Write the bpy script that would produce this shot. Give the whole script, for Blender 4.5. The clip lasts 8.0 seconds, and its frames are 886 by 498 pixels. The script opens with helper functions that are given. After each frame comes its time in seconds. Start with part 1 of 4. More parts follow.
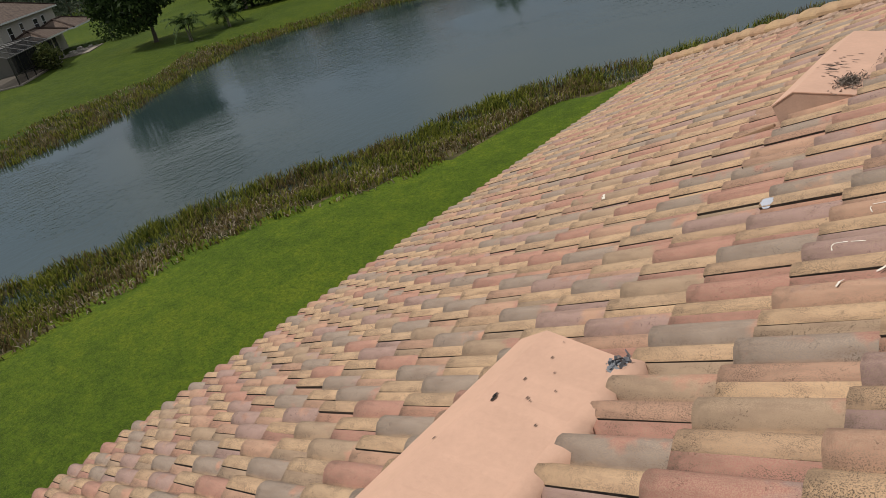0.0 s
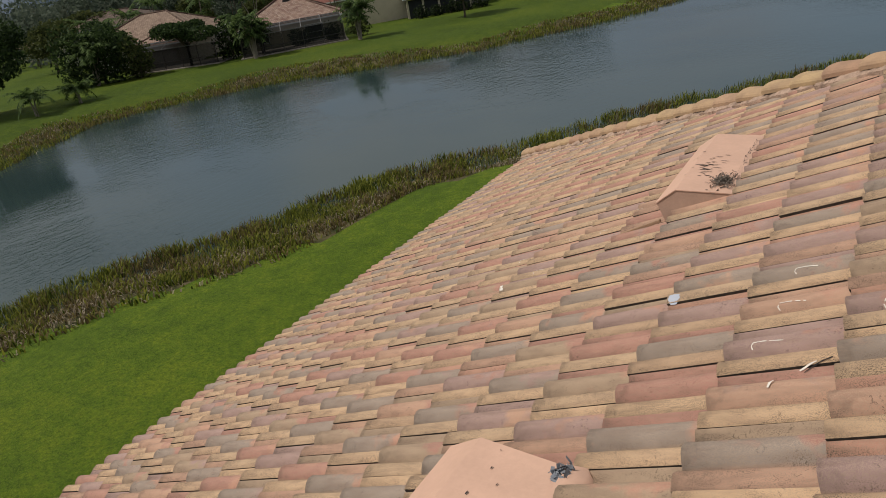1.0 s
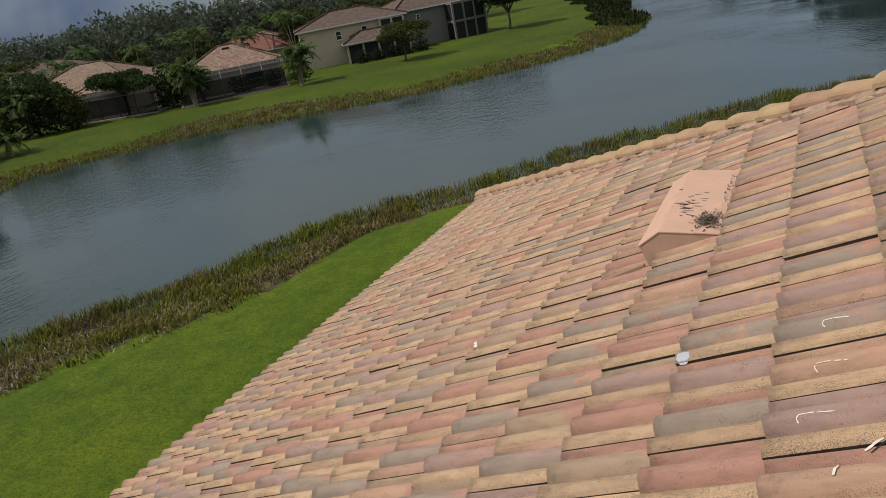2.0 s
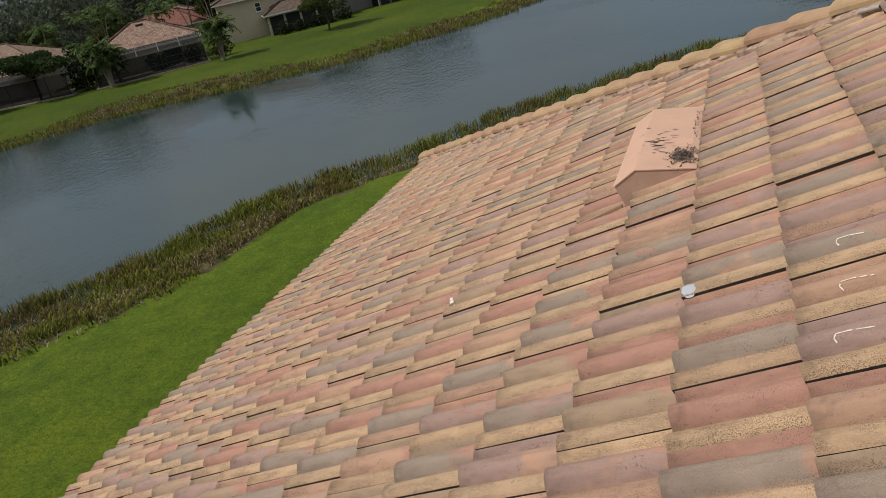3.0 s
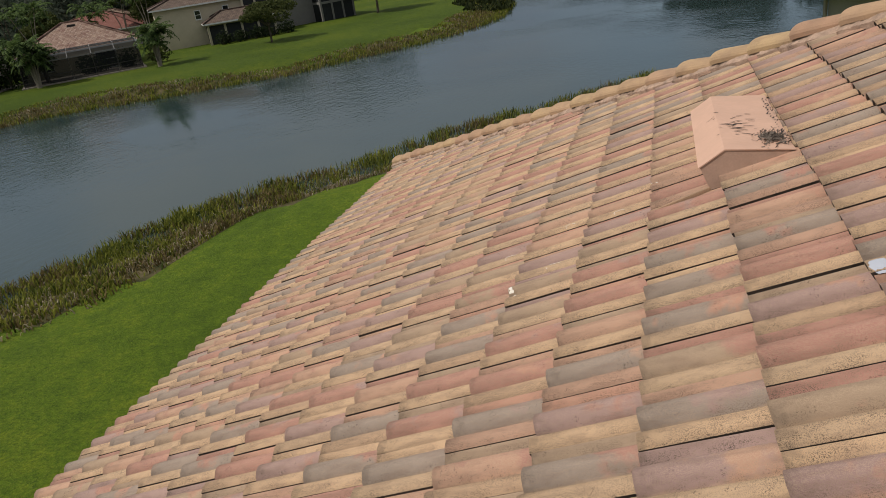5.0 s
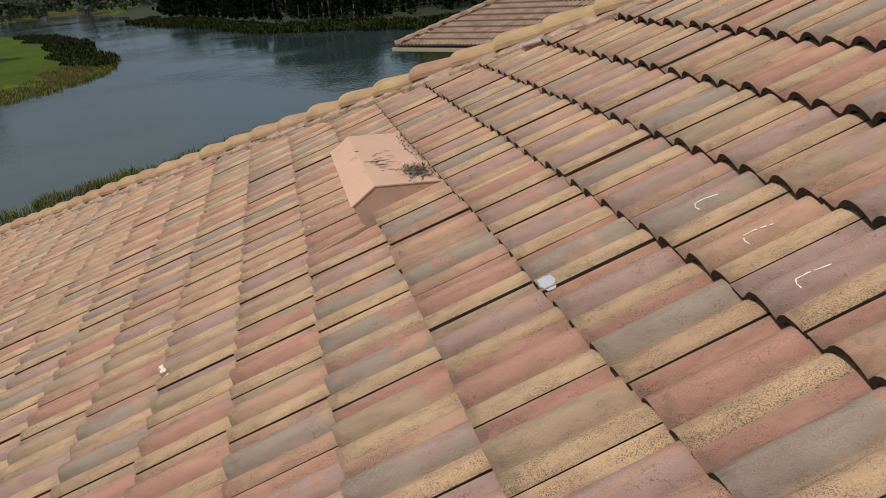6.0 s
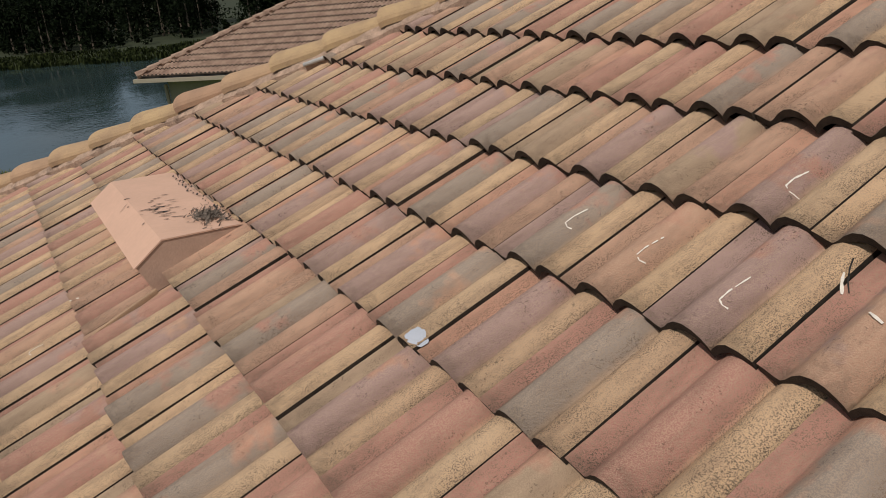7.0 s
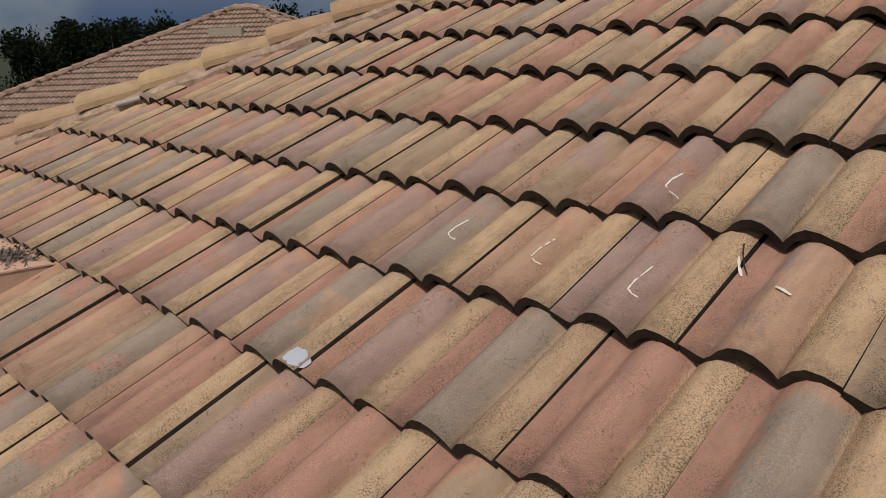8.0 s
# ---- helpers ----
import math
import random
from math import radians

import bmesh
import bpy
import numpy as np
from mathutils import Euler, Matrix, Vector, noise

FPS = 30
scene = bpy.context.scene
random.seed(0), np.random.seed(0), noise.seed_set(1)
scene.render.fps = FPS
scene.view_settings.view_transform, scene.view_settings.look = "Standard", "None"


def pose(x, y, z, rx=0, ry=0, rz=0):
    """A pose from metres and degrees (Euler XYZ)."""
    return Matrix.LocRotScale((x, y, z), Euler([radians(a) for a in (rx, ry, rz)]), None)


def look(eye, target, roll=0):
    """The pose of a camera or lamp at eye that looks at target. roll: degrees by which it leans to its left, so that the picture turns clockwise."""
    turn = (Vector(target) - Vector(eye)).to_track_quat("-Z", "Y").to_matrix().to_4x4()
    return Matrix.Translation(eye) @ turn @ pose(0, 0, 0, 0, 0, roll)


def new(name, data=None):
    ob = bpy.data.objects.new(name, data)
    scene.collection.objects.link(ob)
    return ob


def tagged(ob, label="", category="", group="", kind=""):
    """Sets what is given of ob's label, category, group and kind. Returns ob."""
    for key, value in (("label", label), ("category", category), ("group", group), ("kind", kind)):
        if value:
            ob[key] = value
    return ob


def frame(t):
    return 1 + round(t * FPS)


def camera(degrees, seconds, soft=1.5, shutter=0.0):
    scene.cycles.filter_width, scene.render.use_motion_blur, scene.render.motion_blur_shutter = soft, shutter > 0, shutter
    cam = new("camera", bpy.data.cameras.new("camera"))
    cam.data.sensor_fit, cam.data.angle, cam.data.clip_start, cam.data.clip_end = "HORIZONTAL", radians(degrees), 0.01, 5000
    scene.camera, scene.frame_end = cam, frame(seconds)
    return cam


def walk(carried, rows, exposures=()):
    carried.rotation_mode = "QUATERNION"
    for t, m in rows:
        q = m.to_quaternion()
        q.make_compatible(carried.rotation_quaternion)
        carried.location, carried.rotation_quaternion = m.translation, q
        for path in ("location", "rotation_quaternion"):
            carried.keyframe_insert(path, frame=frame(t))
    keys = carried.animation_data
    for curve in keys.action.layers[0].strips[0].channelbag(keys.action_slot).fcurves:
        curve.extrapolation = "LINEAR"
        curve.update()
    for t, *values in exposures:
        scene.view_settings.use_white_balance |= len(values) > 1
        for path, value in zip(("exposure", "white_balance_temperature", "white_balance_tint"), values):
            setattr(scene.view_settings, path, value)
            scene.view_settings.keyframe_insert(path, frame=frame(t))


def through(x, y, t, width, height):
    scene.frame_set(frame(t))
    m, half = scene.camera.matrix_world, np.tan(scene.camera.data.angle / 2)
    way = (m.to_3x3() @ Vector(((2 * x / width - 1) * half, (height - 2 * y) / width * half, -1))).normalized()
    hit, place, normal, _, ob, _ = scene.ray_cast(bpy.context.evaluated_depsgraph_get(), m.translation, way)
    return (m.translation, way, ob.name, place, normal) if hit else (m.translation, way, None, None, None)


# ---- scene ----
cam = camera(61.0, 8.0, soft=0.4)

# The roof's own frame: x up the slope, y along the eave, z off the tiles.
PITCH, EAVE_Z, EAVE_X = 22.38, 5.567, -5.6
TURN = 1.784
ROOF = pose(0, 0, EAVE_Z - EAVE_X * math.sin(radians(PITCH)), -0.673, 0, TURN) @ pose(0, 0, 0, 0, -PITCH, 0)
PATH = [
    (0, (1.132, -2.671, 0.949), (-0.389, -1.404, 0.661), -29.4),
    (0.2, (1.087, -2.661, 0.969), (-0.400, -1.361, 0.658), -30.1),
    (0.5, (1.036, -2.661, 1.013), (-0.355, -1.262, 0.684), -30.0),
    (0.7, (0.992, -2.682, 1.067), (-0.301, -1.192, 0.737), -29.5),
    (1, (0.949, -2.712, 1.118), (-0.273, -1.153, 0.842), -28.4),
    (1.2, (0.919, -2.711, 1.122), (-0.278, -1.122, 0.922), -27.3),
    (2.3, (0.583, -2.328, 1.192), (-0.405, -0.617, 0.880), -31.4),
    (2.5, (0.568, -2.320, 1.178), (-0.357, -0.582, 0.828), -32.2),
    (2.7, (0.535, -2.305, 1.161), (-0.379, -0.561, 0.813), -32.9),
    (3, (0.360, -2.345, 1.178), (-0.626, -0.653, 0.775), -33.3),
    (3.2, (0.215, -2.356, 1.228), (-0.873, -0.741, 0.774), -33.3),
    (3.5, (0.033, -2.357, 1.254), (-1.208, -0.836, 0.872), -29.5),
    (3.7, (-0.060, -2.338, 1.237), (-1.352, -0.850, 0.896), -28.5),
    (4, (-0.155, -2.270, 1.204), (-1.421, -0.759, 0.866), -29.8),
    (4.2, (-0.201, -2.241, 1.202), (-1.393, -0.671, 0.862), -30.6),
    (5.3, (-0.586, -2.104, 1.198), (-1.186, -0.275, 0.654), -30.6),
    (5.5, (-0.617, -2.023, 1.159), (-1.025, -0.169, 0.528), -31.0),
    (5.8, (-0.643, -1.944, 1.165), (-0.747, -0.096, 0.407), -29.9),
    (6, (-0.637, -1.853, 1.170), (-0.583, -0.014, 0.385), -29.4),
    (6.2, (-0.653, -1.764, 1.185), (-0.448, 0.056, 0.380), -29.7),
    (6.5, (-0.687, -1.591, 1.162), (-0.284, 0.143, 0.251), -30.0),
    (6.8, (-0.709, -1.473, 1.161), (-0.189, 0.194, 0.186), -28.4),
    (7, (-0.715, -1.370, 1.137), (-0.141, 0.263, 0.135), -28.8),
    (7.2, (-0.720, -1.265, 1.100), (-0.064, 0.311, 0.058), -29.6),
    (7.5, (-0.742, -1.162, 1.041), (0.064, 0.291, -0.073), -27.3),
    (7.7, (-0.801, -1.148, 1.010), (0.111, 0.255, -0.085), -24.7),
    (8, (-0.899, -1.170, 1.003), (0.157, 0.181, -0.026), -20.8),
]
walk(cam, [(t, ROOF @ look(eye, target, roll)) for t, eye, target, roll in PATH], exposures=[(0.0, 0.06), (0.7, -0.04), (2.5, 0.06), (3.5, -0.03), (4.2, 0.02), (5.5, -0.02), (6.5, -0.08), (8.0, -0.24)])

# ---------------------------------------------------------------- light
SUN_EL, SUN_AZ = 53.0, -124.0        # degrees; azimuth from +y towards +x
world = bpy.data.worlds.new("sky")
scene.world = world
world.use_nodes = True
wn, wl = world.node_tree.nodes, world.node_tree.links
sky = wn.new("ShaderNodeTexSky")
sky.sky_type = "NISHITA"
sky.sun_disc = False
sky.sun_elevation, sky.sun_rotation = radians(SUN_EL), radians(SUN_AZ)
sky.air_density, sky.dust_density, sky.ozone_density = 1.0, 0.3, 2.0
wn["Background"].inputs["Strength"].default_value = 0.078
cloud_at = wn.new("ShaderNodeTexCoord")
cloud = wn.new("ShaderNodeTexNoise")
cloud.inputs["Scale"].default_value, cloud.inputs["Detail"].default_value = 3.4, 7.0
cover = wn.new("ShaderNodeValToRGB")
cover.color_ramp.elements[0].position, cover.color_ramp.elements[1].position = 0.42, 0.62
cover.color_ramp.elements[0].color, cover.color_ramp.elements[1].color = (0.55, 0.55, 0.55, 1), (1, 1, 1, 1)
veil = wn.new("ShaderNodeMix")
veil.data_type = "RGBA"
height = wn.new("ShaderNodeSeparateXYZ")
layer = wn.new("ShaderNodeValToRGB")
layer.color_ramp.elements[0].position, layer.color_ramp.elements[1].position = 0.02, 0.34
layer.color_ramp.elements[0].color, layer.color_ramp.elements[1].color = (0.105, 0.160, 0.29, 1), (0.84, 0.87, 0.86, 1)
cloud_light = wn.new("ShaderNodeMix")
cloud_light.data_type, cloud_light.blend_type = "RGBA", "MULTIPLY"
cloud_light.inputs[0].default_value = 1.0
cloud_light.inputs[7].default_value = (8.0, 8.0, 8.0, 1)
wl.new(cloud_at.outputs["Generated"], height.inputs[0])
wl.new(height.outputs["Z"], layer.inputs["Fac"])
wl.new(layer.outputs["Color"], cloud_light.inputs[6])
wl.new(cloud_light.outputs[2], veil.inputs[7])
wl.new(cloud_at.outputs["Generated"], cloud.inputs["Vector"])
wl.new(cloud.outputs["Fac"], cover.inputs["Fac"])
wl.new(cover.outputs["Color"], veil.inputs[0])
wl.new(sky.outputs["Color"], veil.inputs[6])
wl.new(veil.outputs[2], wn["Background"].inputs["Color"])
lamp = bpy.data.lights.new("sun", "SUN")
lamp.energy, lamp.angle, lamp.color = 2.9, radians(0.6), (1.0, 0.955, 0.89)
sun = new("sun", lamp)
sd = Vector((math.sin(radians(SUN_AZ)) * math.cos(radians(SUN_EL)), math.cos(radians(SUN_AZ)) * math.cos(radians(SUN_EL)), math.sin(radians(SUN_EL))))
sun.matrix_world = look(sd * 80, (0, 0, 0))


# ---------------------------------------------------------------- materials
class Nodes:
    """A short hand for building a node material."""

    def __init__(self, name, rough=0.8, spec=0.3):
        self.mat = bpy.data.materials.new(name)
        self.mat.use_nodes = True
        self.t = self.mat.node_tree
        self.bsdf = self.t.nodes["Principled BSDF"]
        self.bsdf.inputs["Roughness"].default_value = rough
        self.bsdf.inputs["Specular IOR Level"].default_value = spec

    def node(self, kind, **values):
        n = self.t.nodes.new(kind)
        for key, value in values.items():
            n.inputs[key].default_value = value
        return n

    def link(self, a, b):
        self.t.links.new(a, b)

    def place(self):
        return self.node("ShaderNodeNewGeometry").outputs["Position"]

    def noise(self, scale, detail=3.0, rough=0.55, vector=None, stretch=None):
        n = self.node("ShaderNodeTexNoise", Scale=scale, Detail=detail, Roughness=rough)
        v = vector or self.place()
        if stretch:
            m = self.node("ShaderNodeMapping")
            m.inputs["Scale"].default_value = stretch
            self.link(v, m.inputs["Vector"])
            v = m.outputs["Vector"]
        self.link(v, n.inputs["Vector"])
        return n.outputs["Fac"]

    def ramp(self, fac, stops, interpolation="LINEAR"):
        n = self.node("ShaderNodeValToRGB")
        n.color_ramp.interpolation = interpolation
        e = n.color_ramp.elements
        while len(e) < len(stops):
            e.new(0.5)
        for el, (p, c) in zip(e, stops):
            el.position = p
            el.color = (*c, 1) if not isinstance(c, float) else (c, c, c, 1)
        self.link(fac, n.inputs["Fac"])
        return n.outputs["Color"]

    def mix(self, fac, a, b, mode="MIX"):
        n = self.node("ShaderNodeMix")
        n.data_type, n.blend_type = "RGBA", mode
        for value, sock in ((fac, n.inputs[0]), (a, n.inputs[6]), (b, n.inputs[7])):
            if isinstance(value, (int, float)):
                sock.default_value = value
            elif isinstance(value, tuple):
                sock.default_value = (*value, 1)
            else:
                self.link(value, sock)
        return n.outputs[2]

    def math(self, op, a, b=0.0, clamp=False):
        n = self.node("ShaderNodeMath")
        n.operation, n.use_clamp = op, clamp
        for value, sock in ((a, n.inputs[0]), (b, n.inputs[1])):
            if isinstance(value, (int, float)):
                sock.default_value = value
            else:
                self.link(value, sock)
        return n.outputs[0]

    def bump(self, height, strength, distance):
        n = self.node("ShaderNodeBump", Strength=strength, Distance=distance)
        self.link(height, n.inputs["Height"])
        self.link(n.outputs["Normal"], self.bsdf.inputs["Normal"])

    def done(self, colour):
        if isinstance(colour, tuple):
            self.bsdf.inputs["Base Color"].default_value = (*colour, 1)
        else:
            self.link(colour, self.bsdf.inputs["Base Color"])
        return self.mat


def plain(name, colour, rough=0.7, vary=0.15, scale=4.0, bump=0.0, spec=0.3, metal=0.0):
    """A painted, rendered or weathered surface: one colour, mottled at two scales."""
    m = Nodes(name, rough, spec)
    m.bsdf.inputs["Metallic"].default_value = metal
    a = m.noise(scale, 4.0)
    b = m.noise(scale * 9.0, 3.0)
    f = m.math("ADD", m.math("MULTIPLY", a, 0.65), m.math("MULTIPLY", b, 0.35))
    lo = tuple(c * (1 - vary) for c in colour)
    hi = tuple(min(1.0, c * (1 + vary)) for c in colour)
    if bump:
        m.bump(b, bump, 0.01)
    return m.done(m.ramp(f, [(0.3, lo), (0.7, hi)]))


BUFF, SALMON, ROSE = (0.62, 0.402, 0.240), (0.50, 0.255, 0.175), (0.43, 0.208, 0.157)
MAUVE, GREY, OLIVE, TAN = (0.37, 0.235, 0.207), (0.31, 0.242, 0.197), (0.39, 0.270, 0.180), (0.50, 0.288, 0.195)


def tile_material(name, island):
    """Flashed concrete tile: its colour runs along the rolls, from grey, mauve or rose to buff, with a sandy, lichened grain."""
    m = Nodes(name, 0.88, 0.25)
    rnd = m.node("ShaderNodeNewGeometry").outputs["Random Per Island"] if island else m.node("ShaderNodeObjectInfo").outputs["Random"]
    uv = m.node("ShaderNodeUVMap")
    sep = m.node("ShaderNodeSeparateXYZ")
    m.link(uv.outputs["UV"], sep.inputs[0])
    q, along = sep.outputs["X"], sep.outputs["Y"]
    second = m.math("FRACT", m.math("MULTIPLY", rnd, 37.31))
    third = m.math("FRACT", m.math("MULTIPLY", rnd, 91.7))
    fourth = m.math("FRACT", m.math("MULTIPLY", rnd, 173.9))
    warm = m.ramp(rnd, [(0.0, ROSE), (0.22, SALMON), (0.42, TAN), (0.56, ROSE), (0.72, MAUVE), (0.86, SALMON)], "CONSTANT")
    cool = m.ramp(second, [(0.0, GREY), (0.26, MAUVE), (0.48, ROSE), (0.64, OLIVE), (0.78, TAN), (0.90, GREY)], "CONSTANT")
    strip = m.ramp(third, [(0.0, ROSE), (0.25, SALMON), (0.45, TAN), (0.65, OLIVE), (0.8, MAUVE), (0.9, BUFF)], "CONSTANT")
    light = m.ramp(fourth, [(0.0, BUFF), (0.45, (0.58, 0.385, 0.235)), (0.72, (0.54, 0.345, 0.21)), (0.90, TAN)], "CONSTANT")
    soft = m.noise(9.0, 4.0)
    wander = m.math("MULTIPLY", m.math("SUBTRACT", soft, 0.5), 0.20)
    shift = m.math("ADD", q, wander)
    # one flash colour fades into the other over the roll and along the tile
    fade = m.math("ADD", m.math("ADD", m.math("MULTIPLY", along, 0.7), m.math("MULTIPLY", q, -1.1)), m.math("MULTIPLY", m.math("SUBTRACT", m.noise(6.0, 4.0, 0.6), 0.5), 3.4))
    roll = m.mix(m.ramp(fade, [(-0.55, 0.0), (0.35, 1.0)]), cool, warm)
    c = m.mix(m.ramp(shift, [(0.15, 0.0), (0.24, 1.0)]), strip, roll)
    on_light = m.ramp(m.math("ADD", q, m.math("MULTIPLY", wander, 0.4)), [(0.60, 0.0), (0.66, 1.0)])
    c = m.mix(on_light, c, light)
    # sand grain, then clustered lichen specks on the outer bands and in the valleys
    grain = m.noise(300.0, 3.0, 0.8)
    c = m.mix(m.math("MULTIPLY", m.ramp(grain, [(0.47, 0.0), (0.56, 1.0)]), 0.36), c, (0.70, 0.50, 0.34))
    valley = m.ramp(q, [(0.0, 0.5), (0.10, 1.0), (0.22, 0.9), (0.32, 0.06), (0.48, 0.10), (0.58, 0.7), (0.70, 0.95), (0.85, 0.85), (1.0, 1.0)])
    cluster = m.ramp(m.noise(15.0, 4.0, 0.6, stretch=(0.5, 1.0, 0.5)), [(0.40, 0.0), (0.58, 1.0)])
    mask = m.math("MULTIPLY", valley, m.math("ADD", m.math("MULTIPLY", cluster, 0.75), 0.35))
    specks = m.ramp(m.noise(300.0, 4.0, 0.8), [(0.51, 0.0), (0.55, 1.0)])
    c = m.mix(m.math("MULTIPLY", m.math("MULTIPLY", specks, mask), 0.85), c, (0.10, 0.072, 0.05))
    pits = m.math("MULTIPLY", m.ramp(m.noise(120.0, 4.0, 0.8), [(0.56, 0.0), (0.60, 1.0)]), m.ramp(m.noise(11.0, 4.0, 0.6), [(0.54, 0.0), (0.62, 1.0)]))
    c = m.mix(m.math("MULTIPLY", pits, 0.6), c, (0.05, 0.038, 0.028))
    streak = m.noise(34.0, 4.0, stretch=(0.2, 1.0, 0.2))
    c = m.mix(m.math("MULTIPLY", m.ramp(streak, [(0.48, 0.0), (0.66, 1.0)]), 0.28), c, (0.20, 0.125, 0.09))
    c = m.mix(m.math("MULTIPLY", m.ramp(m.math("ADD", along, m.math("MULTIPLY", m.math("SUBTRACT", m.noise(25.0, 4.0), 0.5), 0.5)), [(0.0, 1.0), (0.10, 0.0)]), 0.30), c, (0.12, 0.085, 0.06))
    m.bump(m.math("ADD", grain, m.math("MULTIPLY", m.noise(60.0, 4.0), 1.2)), 0.7, 0.005)
    return m.done(c)


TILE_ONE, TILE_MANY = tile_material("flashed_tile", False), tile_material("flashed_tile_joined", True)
# Near-black tile ends: mildew plus the recess shade, both put into the colour.
BUTT = plain("stained_shaded_tile_end", (0.042, 0.03, 0.022), 0.95, 0.6, 30.0, 0.4)

def cap_material():
    """Hip tiles: rose to buff, piece by piece, dusty and stained."""
    m = Nodes("hip_tile", 0.9, 0.25)
    rnd = m.node("ShaderNodeObjectInfo").outputs["Random"]
    c = m.ramp(rnd, [(0.0, (0.40, 0.235, 0.15)), (0.4, (0.45, 0.285, 0.165)), (0.7, (0.49, 0.335, 0.18)), (1.0, (0.42, 0.25, 0.165))])
    c = m.mix(m.math("MULTIPLY", m.ramp(m.noise(7.0, 5.0), [(0.42, 0.0), (0.68, 1.0)]), 0.5), c, (0.26, 0.165, 0.11))
    c = m.mix(m.math("MULTIPLY", m.ramp(m.noise(240.0, 3.0, 0.7), [(0.5, 0.0), (0.64, 1.0)]), 0.5), c, (0.13, 0.09, 0.06))
    m.bump(m.noise(90.0, 4.0), 0.4, 0.006)
    return m.done(c)


CAP = cap_material()
MORTAR = plain("pink_grey_mortar", (0.41, 0.28, 0.205), 0.95, 0.5, 16.0, 0.9)
PEACH = plain("peach_paint", (0.61, 0.372, 0.265), 0.6, 0.08, 5.0, 0.15)
STUCCO_EDGE = plain("weathered_vent_side", (0.47, 0.30, 0.22), 0.85, 0.14, 12.0, 0.2)
DARK = plain("dark_debris", (0.03, 0.026, 0.024), 0.95, 0.6, 40.0, 0.5)
CHALK = plain("white_chalk", (0.72, 0.64, 0.55), 0.95, 0.15, 80.0)
SEALANT = plain("white_sealant", (0.43, 0.44, 0.49), 0.7, 0.05, 30.0)
DECK = plain("roof_underlay", (0.03, 0.027, 0.025), 0.95, 0.4, 10.0)
CREAM = plain("cream_stucco", (0.50, 0.43, 0.31), 0.9, 0.08, 1.2, 0.2)
GREYWALL = plain("grey_stucco", (0.19, 0.178, 0.163), 0.9, 0.08, 1.2, 0.2)
PALEWALL = plain("pale_stucco", (0.42, 0.38, 0.33), 0.9, 0.08, 1.2, 0.2)
WHITE = plain("white_paint", (0.7, 0.69, 0.66), 0.5, 0.06, 3.0)
BRONZE = plain("bronze_aluminium", (0.035, 0.03, 0.027), 0.5, 0.2, 6.0)
SCREENED = plain("insect_screen", (0.02, 0.021, 0.022), 0.7, 0.3, 1.5)
PAVER = plain("pool_deck", (0.27, 0.23, 0.19), 0.9, 0.2, 2.0)
BARK = plain("bark", (0.10, 0.078, 0.058), 0.95, 0.4, 9.0, 0.6)
PALMBARK = plain("palm_bark", (0.24, 0.20, 0.16), 0.95, 0.3, 12.0, 0.6)

CHALK_DUST = plain("pale_lichen", (0.44, 0.33, 0.22), 0.95, 0.35, 60.0, 0.4)
TWIG = plain("grey_twigs", (0.16, 0.125, 0.10), 0.95, 0.7, 90.0)
TAPE = plain("grey_tape", (0.16, 0.165, 0.18), 0.5, 0.4, 60.0)
GUTTER = plain("cream_gutter", (0.33, 0.28, 0.21), 0.5, 0.1, 5.0)
PIPE_GREY = plain("dirty_white_plastic", (0.38, 0.36, 0.34), 0.5, 0.3, 30.0)
PALEBRONZE = plain("weathered_aluminium", (0.16, 0.15, 0.14), 0.5, 0.2, 6.0)
NEIGHBOUR_WALL = plain("tan_grey_stucco", (0.30, 0.27, 0.21), 0.9, 0.08, 1.5, 0.2)


def cage_screen():
    """Fine insect mesh: half of the light passes."""
    m = Nodes("cage_screen", 0.8, 0.1)
    see = m.node("ShaderNodeBsdfTransparent")
    mixer = m.node("ShaderNodeMixShader", Fac=0.55)
    m.link(see.outputs[0], mixer.inputs[1])
    m.link(m.bsdf.outputs[0], mixer.inputs[2])
    m.link(mixer.outputs[0], m.t.nodes["Material Output"].inputs["Surface"])
    return m.done((0.02, 0.02, 0.021))


CAGE_SCREEN = cage_screen()


def neighbour_tile():
    m = Nodes("buff_barrel_tile", 0.9, 0.2)
    c = m.ramp(m.noise(3.4, 4.0), [(0.35, (0.225, 0.142, 0.105)), (0.5, (0.32, 0.21, 0.155)), (0.66, (0.39, 0.268, 0.198))])
    c = m.mix(m.math("MULTIPLY", m.ramp(m.noise(26.0, 4.0), [(0.5, 0.0), (0.68, 1.0)]), 0.5), c, (0.13, 0.085, 0.055))
    m.bump(m.noise(60.0, 3.0), 0.3, 0.01)
    return m.done(c)


NEIGHBOUR_TILE = neighbour_tile()


def glass():
    m = Nodes("dark_window_glass", 0.06, 0.6)
    return m.done(m.ramp(m.noise(0.7, 2.0), [(0.3, (0.012, 0.014, 0.016)), (0.7, (0.03, 0.033, 0.036))]))


GLASS = glass()


